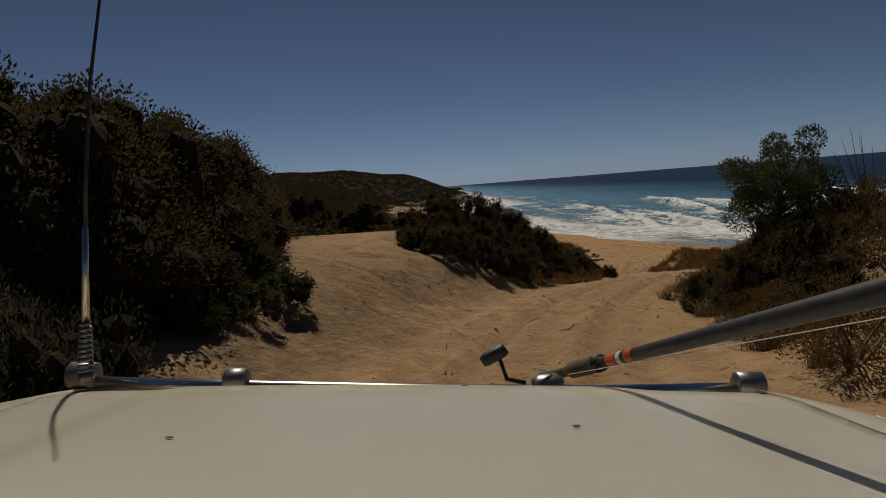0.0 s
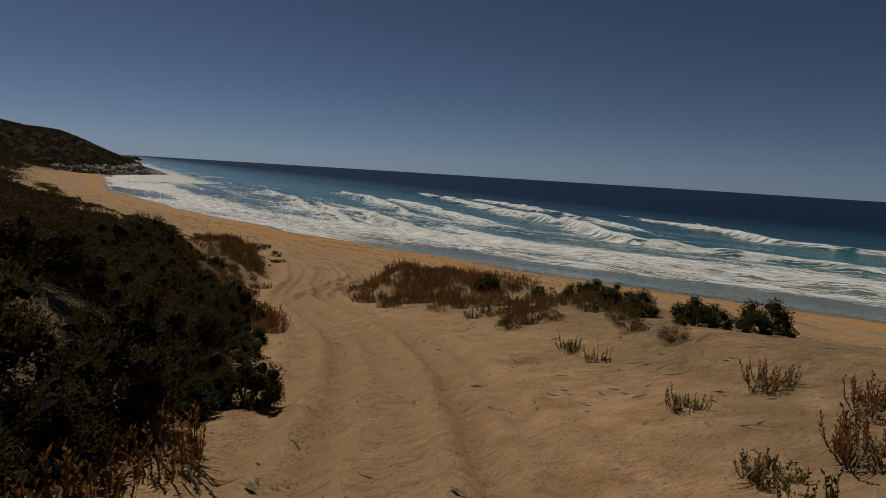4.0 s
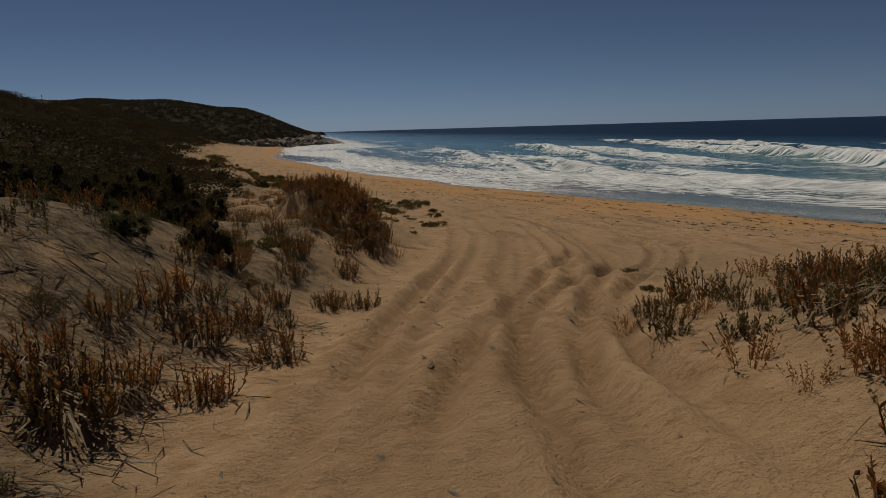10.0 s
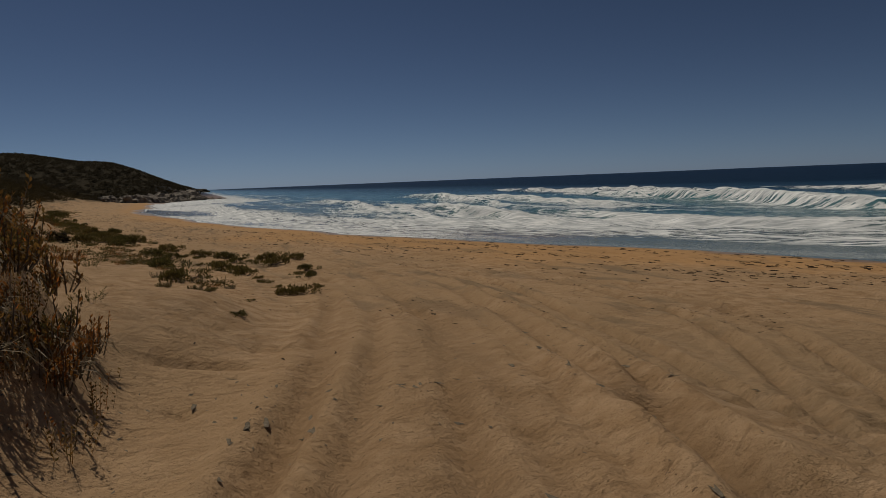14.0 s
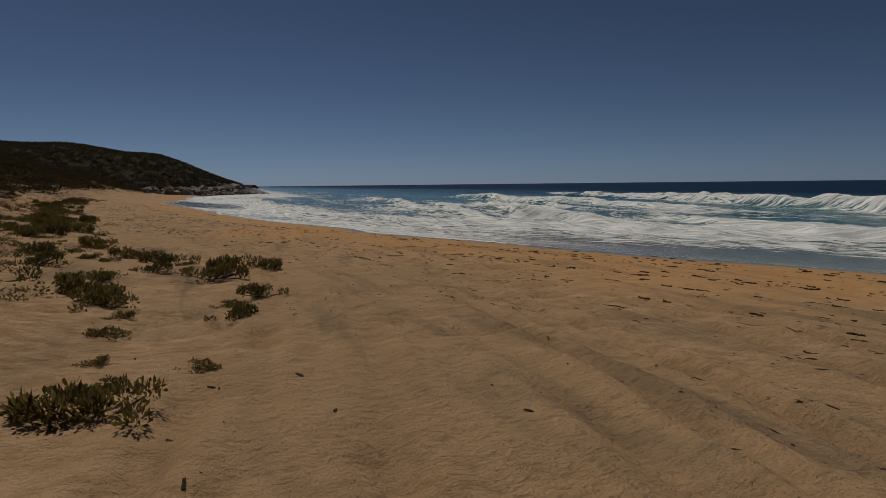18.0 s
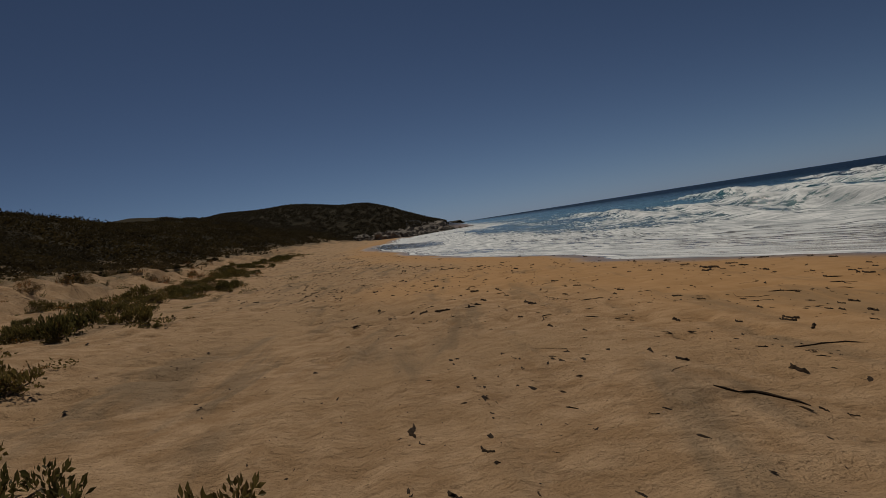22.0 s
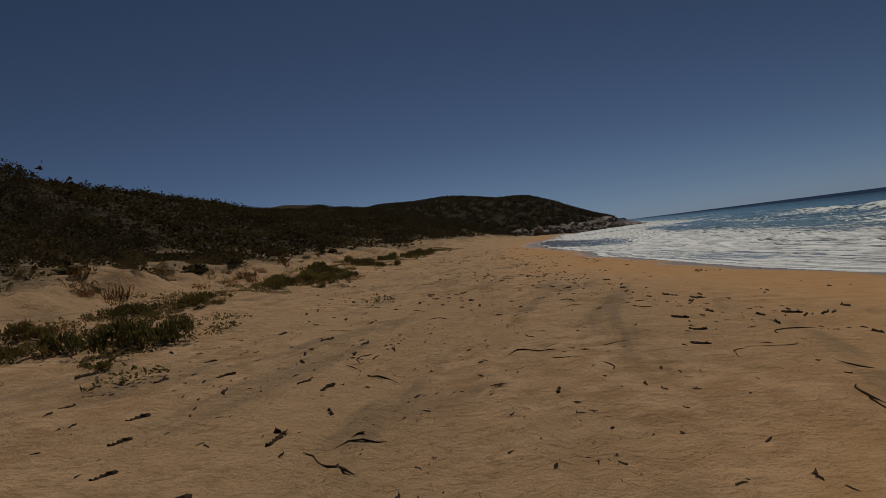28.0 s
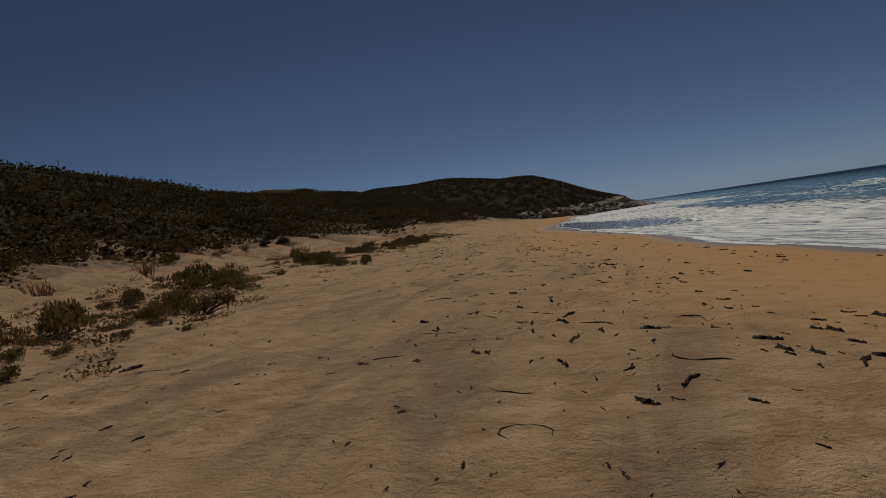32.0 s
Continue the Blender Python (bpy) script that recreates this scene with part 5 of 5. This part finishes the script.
def weed_strands():
    """Long cords of weed left in wavering lines by the tide."""
    r, runs = np.random.RandomState(77), []
    while len(runs) < 240:
        y = 62 + 118 * r.rand()
        x = float(shore_x(y)) - 13 - 9 * r.rand() - 5 * float(ramp(100 - y, 0, 30))
        if x < float(foot_x(y)) + 4:
            continue
        w, pts, rad = 1.75 + .5 * r.normal(), [], []
        n, thick = r.randint(4, 9), .004 + .009 * r.rand()
        for k in range(n):
            pts.append((x, y, float(land(x, y)) + .006))
            rad.append(thick * (.35 + 1.1 * r.rand()) * (1 if 0 < k < n - 1 else .3))
            w = w + .5 * r.normal()
            x, y = x + .13 * math.cos(w), y + .13 * math.sin(w)
        runs.append((pts, rad))
    return tagged(new("weed_strands", solid("weed_strands", *tubes(runs, 5), WRACK)), "long dark cords of seaweed along the tide lines", "seaweed", kind="stuff")


weed_strands()

# ---- rocks of the headland ----
rk = np.random.RandomState(31)


def boulder(seed):
    r = np.random.RandomState(seed)
    bm = bmesh.new()
    bmesh.ops.create_icosphere(bm, subdivisions=3, radius=1)
    for v in bm.verts:
        n = noise.noise(v.co * 1.1 + Vector((seed * 3.1, 0, 0))) * .55 + noise.noise(v.co * 2.7 + Vector((0, seed, 0))) * .3
        v.co *= 1 + n
        v.co.z *= .7
    me = bpy.data.meshes.new("boulder")
    bm.to_mesh(me)
    bm.free()
    me.materials.append(ROCK)
    return tagged(new("boulder", me), "weathered pale granite boulder at the headland", "rock", "rocks of the headland")


def distant_headland():
    """The next low head along the coast, far beyond the bay."""
    bm = bmesh.new()
    bmesh.ops.create_icosphere(bm, subdivisions=4, radius=1)
    for v in bm.verts:
        v.co *= 1 + .28 * noise.noise(v.co * 1.7) + .12 * noise.noise(v.co * 5)
        v.co = Vector((v.co.x * 25, v.co.y * 42, v.co.z * 7))
    me = bpy.data.meshes.new("distant_headland")
    bm.to_mesh(me)
    bm.free()
    # takes the same haze-paled colour as the nearer headland
    me.materials.append(HAZEHILL)
    ob = new("distant_headland", me)
    ob.matrix_basis = pose(46, 1250, -.5)
    return tagged(ob, "low dark distant headland far along the coast", "headland")


distant_headland()
boulders = [boulder(i) for i in range(4)]
fresh = set()
for i in range(300):
    k = rk.rand()
    x, y = (-8 + 32 * k + rk.normal() * 3.0, 352 + 50 * k + rk.normal() * 5) if i < 278 else (26 + 14 * rk.rand(), 404 + rk.normal() * 4)
    z = max(float(land(x, y)), -.3)
    size = (.8 + 2.3 * rk.rand() ** 2) * (1 if i < 278 else .45)
    m = pose(x, y, z, rk.rand() * 30, rk.rand() * 30, rk.rand() * 360) @ Matrix.Diagonal((size, size, size, 1))
    ob = boulders[i % 4]
    if ob.name in fresh:
        copy_thing(ob, m)
    else:
        fresh.add(ob.name)
        ob.matrix_basis = m


# ---- the vehicle that waits at the head of the track ----
WHITE = plain_material("cream_paint", (.89, .86, .75), (.92, .89, .80), .18, scale=1.5, relief=0.0, coat=.15)
CHROME = plain_material("polished_tube", (.55, .54, .52), (.68, .67, .65), .22, metal=1.0, scale=8, relief=.05)
STEEL = plain_material("dull_steel", (.22, .22, .22), (.34, .33, .32), .42, metal=.9, scale=10, relief=.1)
BLACK = plain_material("black_plastic", (.012, .012, .013), (.03, .03, .03), .5, scale=30)
RUBBER = plain_material("tyre_rubber", (.018, .018, .018), (.04, .038, .035), .85, scale=25, relief=.4)
CORK = plain_material("rod_grip", (.07, .045, .028), (.12, .075, .045), .7, scale=40, relief=.3)
RODRED = plain_material("red_marking", (.45, .06, .02), (.55, .10, .03), .5)
RODWHITE = plain_material("pale_marking", (.5, .5, .48), (.6, .6, .58), .5)
NYLON = plain_material("fishing_line", (.5, .5, .48), (.6, .6, .58), .3)
WINDOW = Mat("dark_glass", rough=.05, color=(.02, .025, .025)).set(Transmission_Weight=.6, IOR=1.45).m
car = tagged(new("four_wheel_drive"), "white four-wheel drive parked on the sand track", "vehicle")
car.matrix_basis = pose(0, 0, 12.6, 84.1 - 90, 4.5, -1.3)


def patch(fn, nu, nv, thick=0.0):
    """A curved panel z = fn over a grid of (x, y, z) places."""
    bm = bmesh.new()
    g = [[bm.verts.new(fn(i / nu, j / nv)) for j in range(nv + 1)] for i in range(nu + 1)]
    for i in range(nu):
        for j in range(nv):
            f = bm.faces.new((g[i][j], g[i + 1][j], g[i + 1][j + 1], g[i][j + 1]))
            f.smooth = True
    if thick:
        bmesh.ops.solidify(bm, geom=bm.faces[:], thickness=thick)
    return bm


def tube_mesh(name, runs, material, sides=14, smooth=True):
    return solid(name, *tubes(runs, sides), material, smooth)


def bonnet_place(a, b):
    """a across from the near side, b forward."""
    x, y = -.86 + 1.61 * a, .10 + 1.36 * b
    rise = .008 * (ramp(x, -.66, -.60) - ramp(x, .36, .52))
    return (x, y, -.276 - .036 * b - .016 * max(0, b - .9) / .1 - .010 * ((x + .12) / .8) ** 2 + float(rise) * (.35 + .65 * float(ramp(b, .0, .5))))


bonnet = part("bonnet", patch(bonnet_place, 44, 26, .012), WHITE, car, "glossy cream-white bonnet with a raised centre and small stains")
for i, sx in enumerate((1, -1)):
    def wing(a, b, sx=sx):
        inner = .753 if sx > 0 else -.863
        x = inner + sx * .20 * a
        return (x, .10 + 1.42 * b - (.16 if sx > 0 else .05) * a * b, -.300 - .03 * b - .035 * a * a - .012 * max(0, b - .9) / .1)
    part("wing", patch(wing, 12, 20, .012), WHITE, car)
    part("wing_side", patch(lambda a, b, sx=sx: ((.953 if sx > 0 else -1.063) + sx * .02 * math.sin(a * 3.1), .0 + 1.36 * b, -.335 - .03 * b - .47 * a), 8, 14, .012), WHITE, car)
for x, y in ((.22, 1.02), (-.42, .95), (-.06, .42), (.05, 1.4), (-.62, .62), (.26, .5), (.33, .62)):
    bm = bmesh.new()
    bmesh.ops.create_uvsphere(bm, u_segments=10, v_segments=6, radius=.0045)
    for v in bm.verts:
        v.co.z *= .3
        v.co.x *= 1.6
        v.co += Vector(bonnet_place((x + .86) / 1.61, (y - .10) / 1.36)) + Vector((0, 0, .003))
    part("mud_spot", bm, BARK, bonnet)

# front bar: polished tube with end caps, and its middle clamp
part("bar_tube", tube_mesh("bar_tube", [([(-.94, 1.62, -.352), (-.50, 1.62, -.362), (0, 1.62, -.372), (.42, 1.62, -.374), (.80, 1.62, -.368)], (.019,) * 5)], CHROME), CHROME, car, "polished metal tube of the front bar")
for x, z, w in ((-.94, -.33, .036), (-.54, -.345, .03), (.80, -.355, .036)):
    cap = part("bar_cap", tube_mesh("bar_cap", [([(x - w, 1.62, z), (x - w + .004, 1.62, z), (x + w - .004, 1.62, z), (x + w, 1.62, z)], (.028, .034, .034, .028))], STEEL, 20), STEEL, car, "dull steel end cap")
    part("clamp_foot", tube_mesh("clamp_foot", [([(x, 1.62, z - .02), (x, 1.60, z - .07)], (.012, .014))], BLACK, 8), BLACK, cap)
part("bar_hoop", tube_mesh("bar_hoop", [([(-.94, 1.62, -.36), (-1.0, 1.66, -.7), (-.9, 1.70, -.95), (.76, 1.70, -.95), (.88, 1.66, -.7), (.80, 1.62, -.37)], (.03,) * 6)], STEEL, 12), STEEL, car)

# aerial: bracket, coil spring, silver ferrule and black whip
aerial = part("aerial", tube_mesh("aerial", [([(-.90, 1.56, -.335), (-.90, 1.56, -.31)], (.02, .016))], STEEL), STEEL, car, "spring-mounted radio aerial with a black whip")
coil = [(-.90 + .017 * (1 - .35 * (k / 70)) * math.cos(k * .9), 1.56 + .017 * (1 - .35 * (k / 70)) * math.sin(k * .9), -.315 + .128 * k / 70) for k in range(71)]
part("coil_spring", tube_mesh("coil_spring", [(coil, (.0045,) * 71)], STEEL, 6), STEEL, aerial, "ribbed steel spring")
part("ferrule", tube_mesh("ferrule", [([(-.90, 1.56, -.19), (-.902, 1.56, -.06), (-.902, 1.56, .055)], (.010, .0085, .007))], CHROME), CHROME, aerial, "silver ferrule")
part("whip", tube_mesh("whip", [([(-.902, 1.56, .05), (-.90, 1.56, .2), (-.89, 1.56, .42), (-.862, 1.56, .66), (-.82, 1.56, .95)], (.006, .005, .0042, .0035, .002))], BLACK, 8), BLACK, aerial)

# fishing rod lying along the bonnet to the roof
rod = tagged(new("fishing_rod"), "black fishing rod with brown grip strapped along the bonnet", "fishing rod")
rod.matrix_basis = car.matrix_basis
A, B = np.array((.365, 1.45, -.268)), np.array((.545, .75, -.049))
ahead = unit(A - B)


def along(d):
    return tuple(A + ahead * d)


part("blank", tube_mesh("blank", [([along(.0), along(-.35), along(-.8), along(-1.15)], (.0135, .0155, .018, .0195))], BLACK, 14), BLACK, rod, "black carbon rod blank")
part("grip", tube_mesh("grip", [([along(.17), along(.14), along(.03), along(.0)], (.012, .021, .021, .017))], CORK, 14), CORK, rod, "brown foam grip")
part("collar", tube_mesh("collar", [([along(.015), along(-.01)], (.022, .021))], BLACK, 14), BLACK, rod)
part("butt", tube_mesh("butt", [([along(.17), along(.30), along(.34)], (.013, .014, .016))], CORK, 12), CORK, rod)
for d, w in ((-.055, .04), (-.10, .018), (-.135, .03)):
    part("marking", tube_mesh("marking", [([along(d), along(d - w)], (.0146, .0148))], RODRED if w > .02 else RODWHITE, 14, False), RODRED, rod, "coloured band of lettering on the rod")
reel = part("reel", tube_mesh("reel", [([(.215, 1.50, -.335), (.235, 1.50, -.335), (.275, 1.50, -.33), (.29, 1.50, -.33)], (.02, .03, .03, .02))], STEEL, 18), STEEL, rod, "dull metal spinning reel")
part("bail_arm", tube_mesh("bail_arm", [([(.22 + .055 * math.sin(k * .4), 1.49, -.325 + .035 * math.cos(k * .4)) for k in range(9)], (.0022,) * 9)], CHROME, 6), CHROME, reel)
part("crank", tube_mesh("crank", [([(.20, 1.50, -.325), (.155, 1.50, -.315), (.135, 1.50, -.26)], (.006, .006, .006))], BLACK, 8), BLACK, reel)
part("knob", tube_mesh("knob", [([(.095, 1.50, -.275), (.105, 1.50, -.268), (.145, 1.50, -.245), (.152, 1.50, -.240)], (.012, .017, .017, .013))], BLACK, 12), BLACK, reel, "black crank knob")
part("line", tube_mesh("line", [([(.30, 1.48, -.30), (.62, .78, -.075), (.74, .2, .10)], (.0009,) * 3)], NYLON, 4), NYLON, rod)

# body behind the bonnet
def box(x0, x1, y0, y1, z0, z1, bevel=.04, seg=3):
    bm = bmesh.new()
    bmesh.ops.create_cube(bm, size=1)
    for v in bm.verts:
        v.co = Vector(((x0 + x1) / 2 + v.co.x * (x1 - x0), (y0 + y1) / 2 + v.co.y * (y1 - y0), (z0 + z1) / 2 + v.co.z * (z1 - z0)))
    bmesh.ops.bevel(bm, geom=bm.edges[:], offset=bevel, segments=seg, affect="EDGES", profile=.6)
    for f in bm.faces:
        f.smooth = False
    return bm


part("front_panel", box(-.96, .85, 1.46, 1.52, -.95, -.40, .02), WHITE, car)
part("grille", box(-.55, .44, 1.52, 1.55, -.72, -.46, .012), BLACK, car, "black slatted grille")
for x in (-.74, .63):
    part("headlight", tube_mesh("headlight", [([(x, 1.50, -.58), (x, 1.545, -.58), (x, 1.555, -.58)], (.10, .10, .08))], CHROME, 20), CHROME, car, "round headlight")
part("sill", box(-.97, .86, -3.1, 1.46, -1.08, -.86, .03), BLACK, car)
part("cab", box(-.98, .87, -1.75, -.06, -.90, -.30, .05), WHITE, car)
part("rear_body", box(-.98, .87, -3.2, -1.76, -.90, -.30, .05), WHITE, car)
part("roof", box(-.90, .79, -3.1, -.55, .36, .44, .035), WHITE, car)
for x, y, lean in ((-.92, -.12, -.42), (.81, -.12, -.42), (-.92, -1.75, 0), (.81, -1.75, 0), (-.92, -3.05, 0), (.81, -3.05, 0)):
    part("pillar", tube_mesh("pillar", [([(x, y, -.31), (x * .97 - .007, y + lean, .38)], (.035, .035))], WHITE, 8), WHITE, car)
part("windscreen", patch(lambda a, b: (-.87 + 1.63 * a, -.14 - .41 * b, -.29 + .65 * b), 6, 4, .006), WINDOW, car, "raked glass windscreen")
for x in (-.93, .82):
    for y0, y1 in ((-1.70, -.35), (-3.0, -1.80)):
        part("side_window", patch(lambda a, b, x=x, y0=y0, y1=y1: (x, y0 + (y1 - y0) * a, -.28 + .62 * b), 3, 3, .006), WINDOW, car)
for x in (-1.06, .60):
    for y in (.72, -2.35):
        wheel = part("wheel", tube_mesh("wheel", [([(x - .12, y, -1.30), (x - .10, y, -1.30), (x + .10, y, -1.30), (x + .12, y, -1.30)], (.33, .385, .385, .33))], RUBBER, 36), RUBBER, car, "black off-road tyre and wheel")
        part("rim", tube_mesh("rim", [([(x - .125, y, -1.30), (x + .125, y, -1.30)], (.2, .2))], STEEL, 24), STEEL, wheel)
